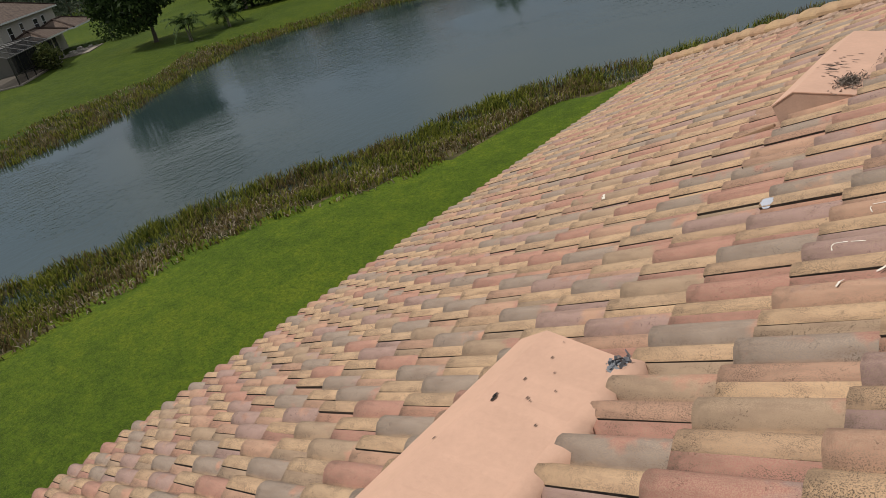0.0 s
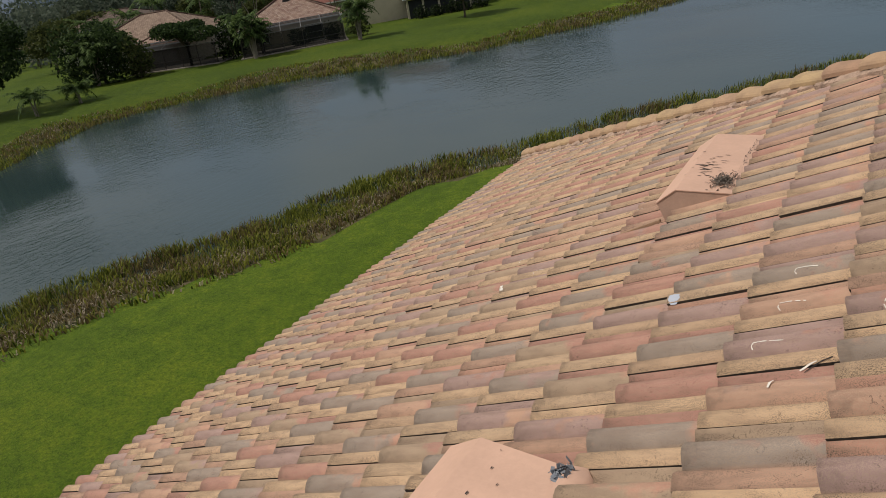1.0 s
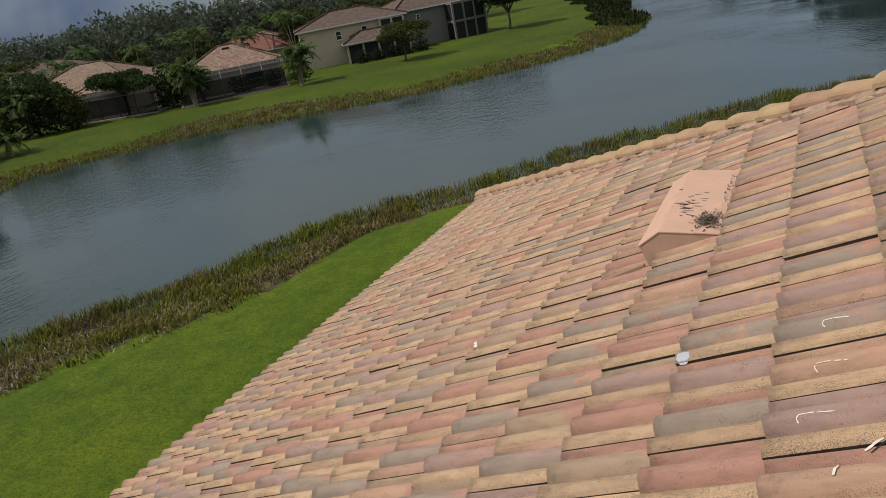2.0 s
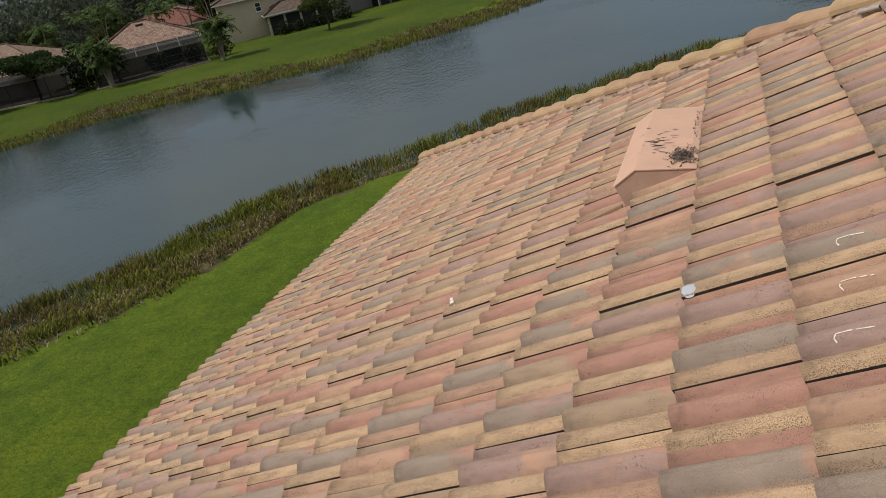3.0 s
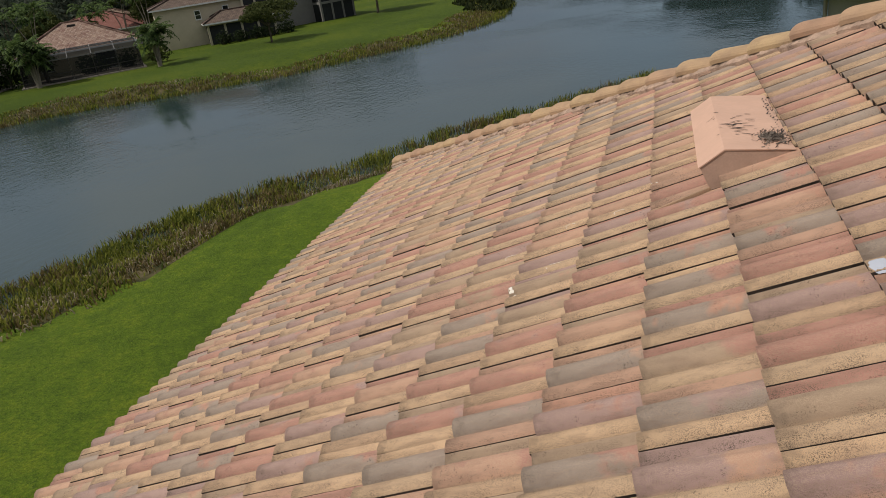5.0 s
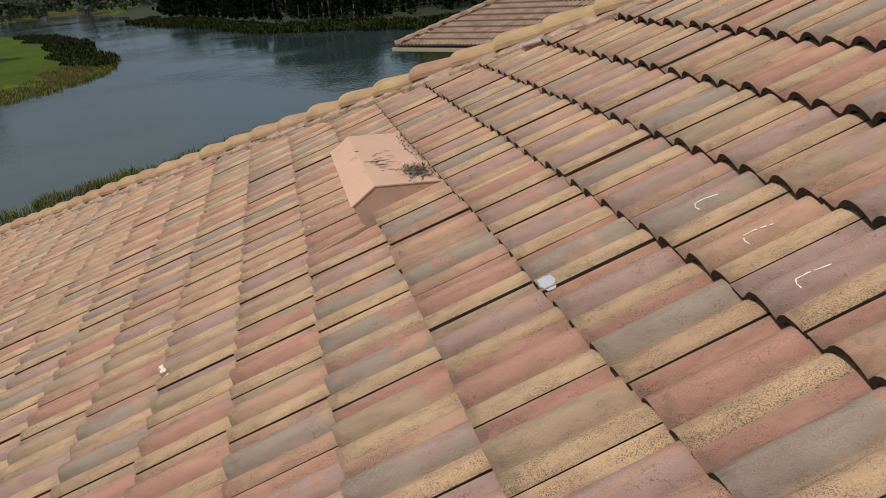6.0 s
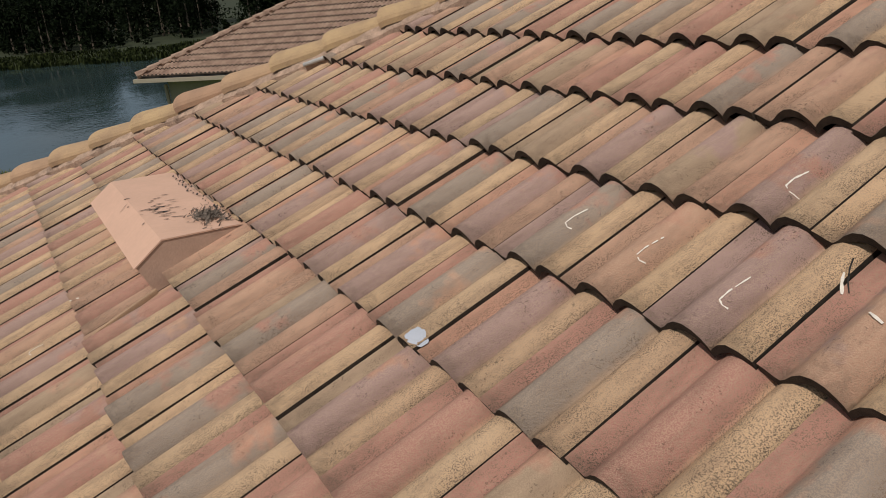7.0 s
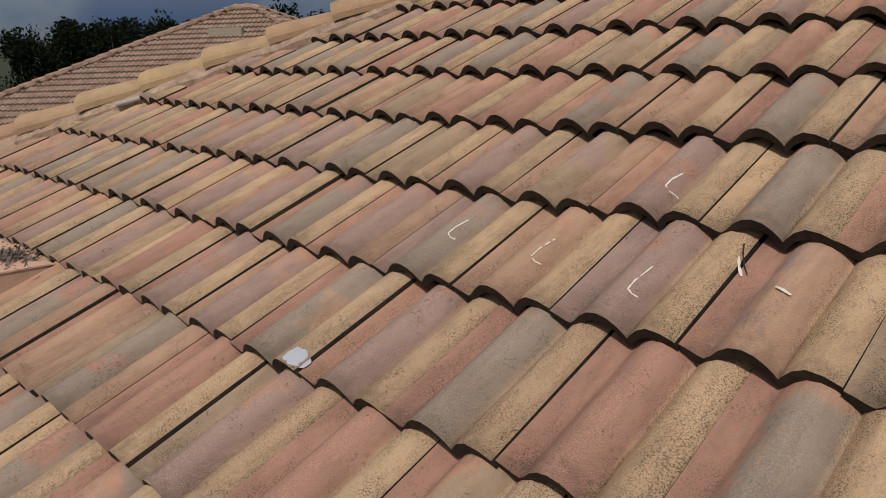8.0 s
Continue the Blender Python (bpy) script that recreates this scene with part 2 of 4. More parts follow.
def leaf_material(name, dark, light, through=0.38, gloss=0.12):
    m = Nodes(name, 0.7, gloss)
    r = m.node("ShaderNodeNewGeometry").outputs["Random Per Island"]
    f = m.math("ADD", m.math("MULTIPLY", r, 0.6), m.math("MULTIPLY", m.noise(0.6, 3.0), 0.4))
    c = m.ramp(f, [(0.25, dark), (0.75, light)])
    back = m.node("ShaderNodeBsdfTranslucent")
    m.link(c, back.inputs["Color"])
    mixer = m.node("ShaderNodeMixShader", Fac=through)
    out = m.t.nodes["Material Output"]
    m.link(m.bsdf.outputs[0], mixer.inputs[1])
    m.link(back.outputs[0], mixer.inputs[2])
    m.link(mixer.outputs[0], out.inputs["Surface"])
    return m.done(c)


LEAF = leaf_material("broad_leaf", (0.012, 0.024, 0.007), (0.055, 0.085, 0.025))
LEAF_OLIVE = leaf_material("olive_leaf", (0.035, 0.048, 0.014), (0.095, 0.105, 0.032))
FROND = leaf_material("palm_frond", (0.026, 0.048, 0.013), (0.120, 0.170, 0.050))
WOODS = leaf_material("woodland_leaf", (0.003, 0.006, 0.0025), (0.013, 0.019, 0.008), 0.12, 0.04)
# Distance haze is put into this leaf colour by paling it.
PALEWOODS = leaf_material("haze_tinted_pine", (0.060, 0.080, 0.055), (0.140, 0.160, 0.115))
REED = leaf_material("reed", (0.040, 0.060, 0.008), (0.25, 0.25, 0.038))
DRYREED = leaf_material("dry_reed", (0.17, 0.125, 0.075), (0.46, 0.38, 0.27))
BROWNREED = leaf_material("brown_reed", (0.070, 0.050, 0.020), (0.22, 0.165, 0.065))
# Bank reeds: the shade below the far trees is put into this colour.
SHADED_REED = leaf_material("shaded_bank_reed", (0.010, 0.015, 0.005), (0.036, 0.044, 0.014), 0.2, 0.05)
HEDGE = leaf_material("hedge_leaf", (0.012, 0.020, 0.008), (0.035, 0.05, 0.018))


def ground_material(name="mown_grass", depth=1.0):
    """Mown lawn: mottled green with yellower and worn patches and a fine blade grain."""
    m = Nodes(name, 0.9, 0.15)
    big = m.noise(0.10, 4.0)
    mid = m.noise(1.1, 5.0, 0.65)
    fine = m.noise(9.0, 5.0, 0.75)
    tuft = m.noise(3.6, 4.0, 0.7)
    shades = [tuple(v * depth for v in c) for c in ((0.062, 0.105, 0.006), (0.098, 0.155, 0.008), (0.155, 0.200, 0.011), (0.034, 0.064, 0.005), (0.21, 0.24, 0.03))]
    f = m.math("ADD", m.math("MULTIPLY", big, 0.35), m.math("ADD", m.math("MULTIPLY", mid, 0.35), m.math("MULTIPLY", tuft, 0.30)))
    c = m.ramp(f, [(0.42, shades[0]), (0.5, shades[1]), (0.575, shades[2])])
    c = m.mix(m.math("MULTIPLY", m.ramp(fine, [(0.42, 0.0), (0.60, 1.0)]), 0.65), c, shades[3])
    c = m.mix(m.math("MULTIPLY", m.ramp(m.noise(24.0, 4.0, 0.75), [(0.5, 0.0), (0.64, 1.0)]), 0.5), c, shades[4])
    m.bump(m.math("ADD", fine, m.math("MULTIPLY", m.noise(24.0, 3.0, 0.7), 0.6)), 1.0, 0.10)
    return m.done(c)


# The far lawn is a darkened copy, for the shaded sides of its blades.
LAWN, FAR_LAWN = ground_material(depth=1.08), ground_material("far_grass_darkened", 0.68)


def bank_material():
    m = Nodes("reed_litter", 0.95, 0.1)
    c = m.ramp(m.noise(1.3, 5.0), [(0.35, (0.032, 0.036, 0.012)), (0.55, (0.075, 0.065, 0.028)), (0.7, (0.13, 0.10, 0.055))])
    m.bump(m.noise(8.0, 4.0), 0.8, 0.08)
    return m.done(c)


BANK = bank_material()
# Far bank ground, painted dark in place of the shade on its grass.
FLOOR = plain("shade_painted_floor", (0.028, 0.034, 0.014), 0.95, 0.5, 0.8, 0.5)


def water_material():
    """Dark pond water with small wind ripples in patches."""
    m = Nodes("pond_water", 0.05, 0.5)
    m.bsdf.inputs["IOR"].default_value = 1.33
    patch = m.ramp(m.noise(0.05, 3.0), [(0.42, 0.12), (0.6, 1.0)])
    wave = m.noise(2.6, 3.0, 0.5, stretch=(1.0, 0.5, 1.0))
    small = m.noise(8.0, 2.0, 0.5, stretch=(1.0, 0.5, 1.0))
    h = m.math("MULTIPLY", m.math("ADD", wave, m.math("MULTIPLY", small, 0.35)), patch)
    m.bump(h, 0.75, 0.06)
    return m.done(m.ramp(m.noise(0.08, 2.0), [(0.3, (0.024, 0.042, 0.042)), (0.7, (0.036, 0.054, 0.052))]))


WATER = water_material()


def far_roof_material(name, a, b, speck):
    """Small tiles far off: courses and rolls as relief, tile by tile colour."""
    m = Nodes(name, 0.9, 0.2)
    uv = m.node("ShaderNodeUVMap").outputs["UV"]
    brick = m.node("ShaderNodeTexBrick")
    brick.inputs["Scale"].default_value = 1.0
    brick.inputs["Brick Width"].default_value, brick.inputs["Row Height"].default_value = 0.30, 0.37
    brick.inputs["Mortar Size"].default_value = 0.02
    brick.inputs["Color1"].default_value, brick.inputs["Color2"].default_value = (*a, 1), (*b, 1)
    brick.inputs["Mortar"].default_value = (a[0] * 0.35, a[1] * 0.3, a[2] * 0.3, 1)
    m.link(uv, brick.inputs["Vector"])
    c = m.mix(m.math("MULTIPLY", m.ramp(m.noise(1.5, 4.0), [(0.4, 0.0), (0.7, 1.0)]), speck), brick.outputs["Color"], (0.45, 0.33, 0.24))
    m.bump(brick.outputs["Fac"], 0.6, -0.04)
    return m.done(c)


ROOF_BROWN = far_roof_material("brown_roof_tile", (0.100, 0.070, 0.056), (0.140, 0.100, 0.078), 0.15)
ROOF_PINK = far_roof_material("pink_roof_tile", (0.20, 0.11, 0.085), (0.33, 0.235, 0.185), 0.4)
ROOF_RED = far_roof_material("red_roof_tile", (0.20, 0.075, 0.06), (0.24, 0.095, 0.075), 0.15)
ROOF_TAN = far_roof_material("tan_roof_tile", (0.20, 0.135, 0.10), (0.27, 0.19, 0.14), 0.35)


# ---------------------------------------------------------------- helpers
def mesh_from(name, verts, faces, mats, index=None, uvs=None, smooth=False):
    me = bpy.data.meshes.new(name)
    me.from_pydata(verts, [], faces)
    for m in mats if isinstance(mats, (list, tuple)) else [mats]:
        me.materials.append(m)
    if index is not None:
        me.polygons.foreach_set("material_index", np.asarray(index, dtype=np.int32))
    if uvs is not None:
        layer = me.uv_layers.new(name="UVMap")
        layer.data.foreach_set("uv", np.asarray(uvs, dtype=np.float32).ravel())
    if smooth:
        me.polygons.foreach_set("use_smooth", np.ones(len(me.polygons), dtype=bool))
    me.update()
    return me


def part(name, bm, material, parent, label="", smooth=False):
    """Link a bmesh as one mesh object under a thing or a part."""
    me = bpy.data.meshes.new(name)
    bm.to_mesh(me)
    bm.free()
    me.materials.append(material)
    if smooth:
        me.polygons.foreach_set("use_smooth", np.ones(len(me.polygons), dtype=bool))
    ob = new(name, me)
    ob.parent = parent
    if label:
        tagged(ob, label)
    return ob


def base(name, m, label, category, group=""):
    ob = new(name)
    ob.matrix_basis = m
    return tagged(ob, label, category, group)


def box(bm, x0, y0, z0, x1, y1, z1, bevel=0.0):
    r = bmesh.ops.create_cube(bm, size=1.0)
    bmesh.ops.transform(bm, verts=r["verts"], matrix=Matrix.Translation(((x0 + x1) / 2, (y0 + y1) / 2, (z0 + z1) / 2)) @ Matrix.Diagonal((x1 - x0, y1 - y0, z1 - z0, 1)))
    if bevel:
        bmesh.ops.bevel(bm, geom=list({e for v in r["verts"] for e in v.link_edges}), offset=bevel, segments=2, affect="EDGES")


def boxed(x0, y0, z0, x1, y1, z1, bevel=0.0):
    bm = bmesh.new()
    box(bm, x0, y0, z0, x1, y1, z1, bevel)
    return bm


def tube(bm, points, radii, sides=7):
    """A tapered tube along points."""
    rings = []
    for i, (p, r) in enumerate(zip(points, radii)):
        p = Vector(p)
        d = Vector(points[min(i + 1, len(points) - 1)]) - Vector(points[max(i - 1, 0)])
        qn = d.to_track_quat("Z", "Y")
        rings.append([bm.verts.new(p + qn @ Vector((r * math.cos(a), r * math.sin(a), 0))) for a in [2 * math.pi * k / sides for k in range(sides)]])
    for a, b in zip(rings, rings[1:]):
        for k in range(sides):
            bm.faces.new((a[k], a[(k + 1) % sides], b[(k + 1) % sides], b[k]))
    bm.faces.new(rings[-1])
    bm.faces.new(rings[0][::-1])


# ---------------------------------------------------------------- ground and pond
WATER_Z = -0.9
POND = [(-41, -45), (-35, -22), (-31.5, -8), (-29.6, 2), (-28.3, 7), (-27.2, 12), (-24.8, 17), (-22.2, 24.5), (-16.2, 32), (-12, 37.5), (-3.4, 46.5), (3, 50), (14, 55), (30, 60), (62, 66),
        (75, 88), (46, 101), (23, 112), (15, 107), (6, 117), (-7, 128), (-19.5, 157), (-40, 200), (-56, 262), (-90, 330), (-110, 320), (-92, 250), (-72, 206), (-52, 178), (-39, 150), (-32, 124), (-26, 109),
        (-24.2, 101), (-24.5, 90), (-25.8, 81), (-30, 73.5), (-38, 63), (-46, 57.5), (-57, 52), (-62, 46), (-65, 38), (-61, 29), (-56, 22), (-53, 15), (-52.5, 9), (-54, 0), (-58, -15), (-64, -45)]


def pond_distance(pts):
    """Signed distance to the shore: negative in the water."""
    poly = np.array(POND, dtype=float)
    out = np.full(len(pts), 1e9)
    inside = np.zeros(len(pts), dtype=bool)
    for a, b in zip(poly, np.roll(poly, -1, axis=0)):
        d = b - a
        s = np.clip(((pts - a) @ d) / (d @ d), 0, 1)
        out = np.minimum(out, np.hypot(*(pts - a - s[:, None] * d).T))
        cross = (a[1] > pts[:, 1]) != (b[1] > pts[:, 1])
        with np.errstate(divide="ignore", invalid="ignore"):
            xi = a[0] + (pts[:, 1] - a[1]) * d[0] / (d[1] if d[1] else 1e-9)
        inside ^= cross & (pts[:, 0] < xi)
    return np.where(inside, -out, out)


def ground_height(pts):
    d = pond_distance(pts) + 0.5 * np.sin(pts[:, 0] * 0.35 + 1.0) * np.cos(pts[:, 1] * 0.31)
    s = np.clip((d + 2.0) / 11.0, 0, 1)
    return -1.7 + 1.7 * (s * s * (3 - 2 * s)) ** 0.6, d


def build_ground():
    xs = np.concatenate([[-3000, -1200, -500, -260, -190], np.arange(-150, 76, 1.5), [100, 140, 220, 500, 1200, 3000]])
    ys = np.concatenate([[-3000, -1200, -400, -120, -70], np.arange(-50, 170, 1.5), [180, 195, 215, 240, 270, 300, 340, 420, 700, 1300, 3000]])
    gx, gy = np.meshgrid(xs, ys)
    pts = np.stack([gx.ravel(), gy.ravel()], axis=1)
    z, d = ground_height(pts)
    n = len(xs)
    idx = np.arange(len(pts)).reshape(len(ys), n)
    faces = np.stack([idx[:-1, :-1], idx[:-1, 1:], idx[1:, 1:], idx[1:, :-1]], axis=-1).reshape(-1, 4)
    belt = 4.4 + 1.2 * np.sin(pts[:, 0] * 0.21) + 0.8 * np.sin(pts[:, 1] * 0.33 + 2)
    index = (d[faces].mean(axis=1) < belt[faces].mean(axis=1)).astype(np.int32)
    mid = pts[faces].mean(axis=1)
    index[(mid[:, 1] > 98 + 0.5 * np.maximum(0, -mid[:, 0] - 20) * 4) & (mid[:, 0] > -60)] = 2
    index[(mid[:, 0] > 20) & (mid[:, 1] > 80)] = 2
    index[(index == 0) & (mid[:, 0] < -42 + 0.25 * np.maximum(0, mid[:, 1] - 40))] = 3
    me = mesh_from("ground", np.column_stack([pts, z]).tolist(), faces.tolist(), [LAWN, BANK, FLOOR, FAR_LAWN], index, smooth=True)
    tagged(new("ground", me), "mown green lawn sloping to a reedy pond bank", "ground", kind="structure")
    wv = [(-140, -60, WATER_Z), (90, -60, WATER_Z), (90, 345, WATER_Z), (-140, 345, WATER_Z)]
    tagged(new("water", mesh_from("water", wv, [(0, 1, 2, 3)], WATER)), "dark rippled pond water reflecting a grey sky", "water", kind="structure")


build_ground()

# ---------------------------------------------------------------- the tiled roof
W, L, RIDGE_X = 0.285, 0.369, 3.32
THICK = 0.026
PROFILE = [(0.0, 0.018), (0.06, 0.011), (0.12, 0.002), (0.165, -0.002), (0.21, 0.008), (0.27, 0.027), (0.34, 0.041), (0.42, 0.045), (0.50, 0.038), (0.57, 0.022), (0.615, 0.007), (0.635, -0.003), (0.655, 0.006), (0.72, 0.026), (0.80, 0.038), (0.90, 0.034), (1.0, 0.0205)]
KEEP_Y = -8.7


COURSES = range(-15, 10)
DRIFT = -0.03 * 0.3725      # each course starts a little off the half bond
HIP = 0.93


def course_x(k):
    """Where a course's butts lie."""
    return k * 0.3725


def hip_y(x):
    return 3.90 - HIP * x


def tile_data(jit=0.0):
    """One tile: butt at x = 0, seam at y = 0 and running to y = -W."""
    verts, faces, index, uvs = [], [], [], []
    n = len(PROFILE)
    length = L + 0.05
    for x, drop in ((0.0, 0.0), (length, -0.034 * length / L)):
        for q, z in PROFILE:
            verts.append((x, -q * W * 0.990 - 0.0014, z + drop))
    for q, z in PROFILE:
        verts.append((0.004, -q * W * 0.990 - 0.0014, z - THICK))
    low = 3 * n
    verts.append((length, -W * 0.990 - 0.0014, PROFILE[-1][1] - 0.034 * length / L - THICK))
    for i in range(n - 1):
        faces.append((i, i + 1, n + i + 1, n + i))
        uvs += [(PROFILE[i][0], 0), (PROFILE[i + 1][0], 0), (PROFILE[i + 1][0], 1), (PROFILE[i][0], 1)]
        index.append(0)
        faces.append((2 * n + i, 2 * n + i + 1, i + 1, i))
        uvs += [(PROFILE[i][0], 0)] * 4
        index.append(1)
    # the seam edge takes the near-black too: its shadow line as colour
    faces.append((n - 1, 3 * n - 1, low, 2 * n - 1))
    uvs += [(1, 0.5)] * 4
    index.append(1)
    return verts, faces, index, uvs


def tile_mesh(mats):
    v, f, i, u = tile_data()
    me = mesh_from("tile", v, f, mats, i, u)
    flags = [i[k] == 0 for k in range(len(f))]
    me.polygons.foreach_set("use_smooth", flags)
    return me


house = base("house", Matrix.Identity(4), "two-storey cream stucco house with a flashed concrete tile hip roof", "house")


def place_roof():
    xs, e = RIDGE_X, EAVE_X
    bm = bmesh.new()
    down = -0.075
    far = hip_y(e)
    drop = 2.0
    v = [bm.verts.new(p) for p in ((e + 0.03, -9, down), (e + 0.03, far, down), (xs, hip_y(xs), down), (xs, -9, down))]
    bm.faces.new(v)
    # the neighbouring slopes behind the hip and the ridge, and the soffit
    inv = ROOF.inverted()
    eave_w = ROOF @ Vector((e, far, 0))
    ridge_w = ROOF @ Vector((xs, hip_y(xs), down))
    ridge_near = ROOF @ Vector((xs, -9, down))
    c1 = inv @ Vector((eave_w.x + 14, eave_w.y, eave_w.z))
    c2 = inv @ Vector((eave_w.x + 14, -9, eave_w.z))
    a, b = bm.verts.new(c1), bm.verts.new(c2)
    bm.faces.new((v[1], a, v[2]))
    bm.faces.new((v[2], a, b, v[3]))
    for quad in ((v[1], a, v[2]), (v[2], a, b, v[3])):
        pts = [p.co.copy() + Vector((0, 0, 0.06)) for p in quad]
        e = (pts[1] - pts[0]).normalized()
        n = e.cross(pts[2] - pts[0]).normalized()
        up = n.cross(e)
        uvs = [((p - pts[0]) @ e, (p - pts[0]) @ up) for p in pts]
        back = new("back_slope", mesh_from("back_slope", [tuple(p) for p in pts], [tuple(range(len(pts)))], ROOF_TAN, uvs=uvs))
        back.parent, back.matrix_basis = house, ROOF
    deck = part("roof", bm, DECK, house, "flashed concrete tile roof in rose, grey and buff")
    deck.matrix_basis = ROOF
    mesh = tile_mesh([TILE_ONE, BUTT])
    joined = ([], [], [], [])
    rnd = random.Random(4)
    data = tile_data()
    smooth_all = []
    kept, cut = [], []
    for k in COURSES:
        x = course_x(k)
        if x > RIDGE_X - 0.2:
            break
        u0 = 0.5 * (k % 2)
        i = int(math.floor(KEEP_Y / W))
        while True:
            y = (i + u0) * W + DRIFT * k
            i += 1
            if y - W > hip_y(x + L * 0.6):
                break
            m = pose(x + rnd.uniform(-0.005, 0.005), y + rnd.uniform(-0.002, 0.002), rnd.uniform(-0.002, 0.003), rnd.gauss(0, 0.6), rnd.uniform(-0.25, 0.4), rnd.uniform(-0.4, 0.4))
            gap = 0.014 if k == -1 and i == 8 else (rnd.uniform(0.002, 0.005) if rnd.random() < 0.14 else 0.0)
            m = Matrix.Translation((0, -gap, 0)) @ m
            edge = y > hip_y(x + L + 0.05) - 0.02
            if edge:
                cut.append(m)
            elif k >= -4 and -1.75 < y:
                kept.append(m)
            else:
                o = len(joined[0])
                joined[0].extend([tuple(m @ Vector(p)) for p in data[0]])
                joined[1].extend([tuple(o + j for j in f) for f in data[1]])
                joined[2].extend(data[2])
                joined[3].extend(data[3])
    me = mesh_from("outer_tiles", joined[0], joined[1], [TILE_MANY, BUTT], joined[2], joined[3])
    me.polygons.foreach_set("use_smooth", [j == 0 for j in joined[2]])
    ob = new("outer_tiles", me)
    ob.parent = deck
    tagged(ob, "weathered flashed concrete roof tiles in rose and buff", kind="stuff")
    for m in kept:
        t = new("tile", mesh)
        t.parent, t.matrix_basis = deck, m
    for m in cut:
        bm = bmesh.new()
        bm.from_mesh(mesh)
        bm.transform(m)
        n = Vector((HIP, 1, 0)).normalized()
        bmesh.ops.bisect_plane(bm, geom=bm.verts[:] + bm.edges[:] + bm.faces[:], plane_co=(0, hip_y(0) - 0.05, 0), plane_no=n, clear_outer=True)
        if not bm.faces:
            bm.free()
            continue
        me = bpy.data.meshes.new("cut_tile")
        bm.to_mesh(me)
        bm.free()
        me.materials.append(TILE_ONE)
        me.materials.append(BUTT)
        t = new("tile", me)
        t.parent = deck
    print("TILES", len(kept), len(cut), len(joined[2]))
    return deck


roof = place_roof()


def cap_mesh():
    """A hip cap: a half barrel, lip at x = 0, lying towards +x."""
    bm = bmesh.new()
    sides, length, r = 10, 0.45, 0.100
    rows = []
    for x, s, lift in ((0.0, 1.12, 0.034), (0.035, 1.10, 0.036), (length, 0.80, -0.008)):
        rows.append([[bm.verts.new((x, (r - off) * s * math.cos(a) * 1.0, (r - off) * s * math.sin(a) ** 0.7 * 0.66 + lift)) for a in [math.pi * j / sides for j in range(sides + 1)]] for off in (0.0, 0.018)])
    for a, b in zip(rows, rows[1:]):
        for j in range(sides):
            bm.faces.new((a[0][j], b[0][j], b[0][j + 1], a[0][j + 1]))
    for j in range(sides):
        bm.faces.new((rows[0][0][j], rows[0][0][j + 1], rows[0][1][j + 1], rows[0][1][j]))
    bmesh.ops.recalc_face_normals(bm, faces=bm.faces)
    me = bpy.data.meshes.new("hip_cap")
    bm.to_mesh(me)
    bm.free()
    me.materials.append(CAP)
    return me


def place_hip():
    me = cap_mesh()
    a = Vector((EAVE_X - 0.03, hip_y(EAVE_X - 0.03), 0.0))
    b = Vector((RIDGE_X, hip_y(RIDGE_X), 0.0))
    d = (b - a)
    n = int(d.length / 0.385)
    d.normalize()
    rnd = random.Random(8)
    turn = math.degrees(math.atan2(d.y, d.x))
    for i in range(n):
        p = a + d * (0.385 * i)
        c = new("hip_cap", me)
        c.parent = roof
        c.matrix_basis = pose(p.x, p.y, 0.026 + rnd.uniform(-0.006, 0.006), rnd.uniform(-3, 3), -2.2 + rnd.uniform(-1, 1), turn + rnd.uniform(-1.5, 1.5))
    # the ragged bed of mortar under the caps
    bm = bmesh.new()
    side = Vector((-d.y, d.x, 0))
    steps = int((b - a).length / 0.035)
    rows = []
    for i in range(steps + 1):
        p = a + d * (0.035 * i)
        wob = noise.noise(p * 6.0)
        rag = noise.noise(p * 19.0)
        w1, w0 = -0.14 - 0.035 * wob - 0.025 * rag, -0.085
        rows.append([bm.verts.new(p + side * w + Vector((0, 0, z))) for w, z in ((-0.0 + w1, -0.02), (w1 + 0.008, 0.035 + 0.012 * rag), (w0, 0.062 + 0.012 * wob), (0.05, 0.055), (0.10, -0.08))])
    for r0, r1 in zip(rows, rows[1:]):
        for j in range(4):
            bm.faces.new((r0[j], r1[j], r1[j + 1], r0[j + 1]))
    bmesh.ops.recalc_face_normals(bm, faces=bm.faces)
    part("mortar_bed", bm, MORTAR, roof, "crumbling pinkish grey mortar under the hip caps")


place_hip()


def eave_and_walls():
    far = hip_y(EAVE_X)
    f = part("fascia", boxed(EAVE_X + 0.05, -9, -0.24, EAVE_X + 0.075, far - 0.05, -0.05), BRONZE, house)
    f.matrix_basis = ROOF
    f = part("drip_edge", boxed(EAVE_X - 0.04, -9, -0.070, EAVE_X + 0.12, far - 0.02, -0.062), BRONZE, house)
    f.matrix_basis = ROOF
    square = pose(0, 0, 0, 0, 0, TURN)
    c = square.inverted() @ ROOF @ Vector((EAVE_X, far, 0))
    w = part("wall", boxed(c.x + 0.6, -9, -0.3, c.x + 13.4, c.y - 0.6, c.z - 0.12), CREAM, house)
    w.matrix_basis = square
    w = part("soffit", boxed(c.x + 0.12, -9, c.z - 0.30, c.x + 13.9, c.y - 0.08, c.z - 0.26), WHITE, house)
    w.matrix_basis = square


eave_and_walls()


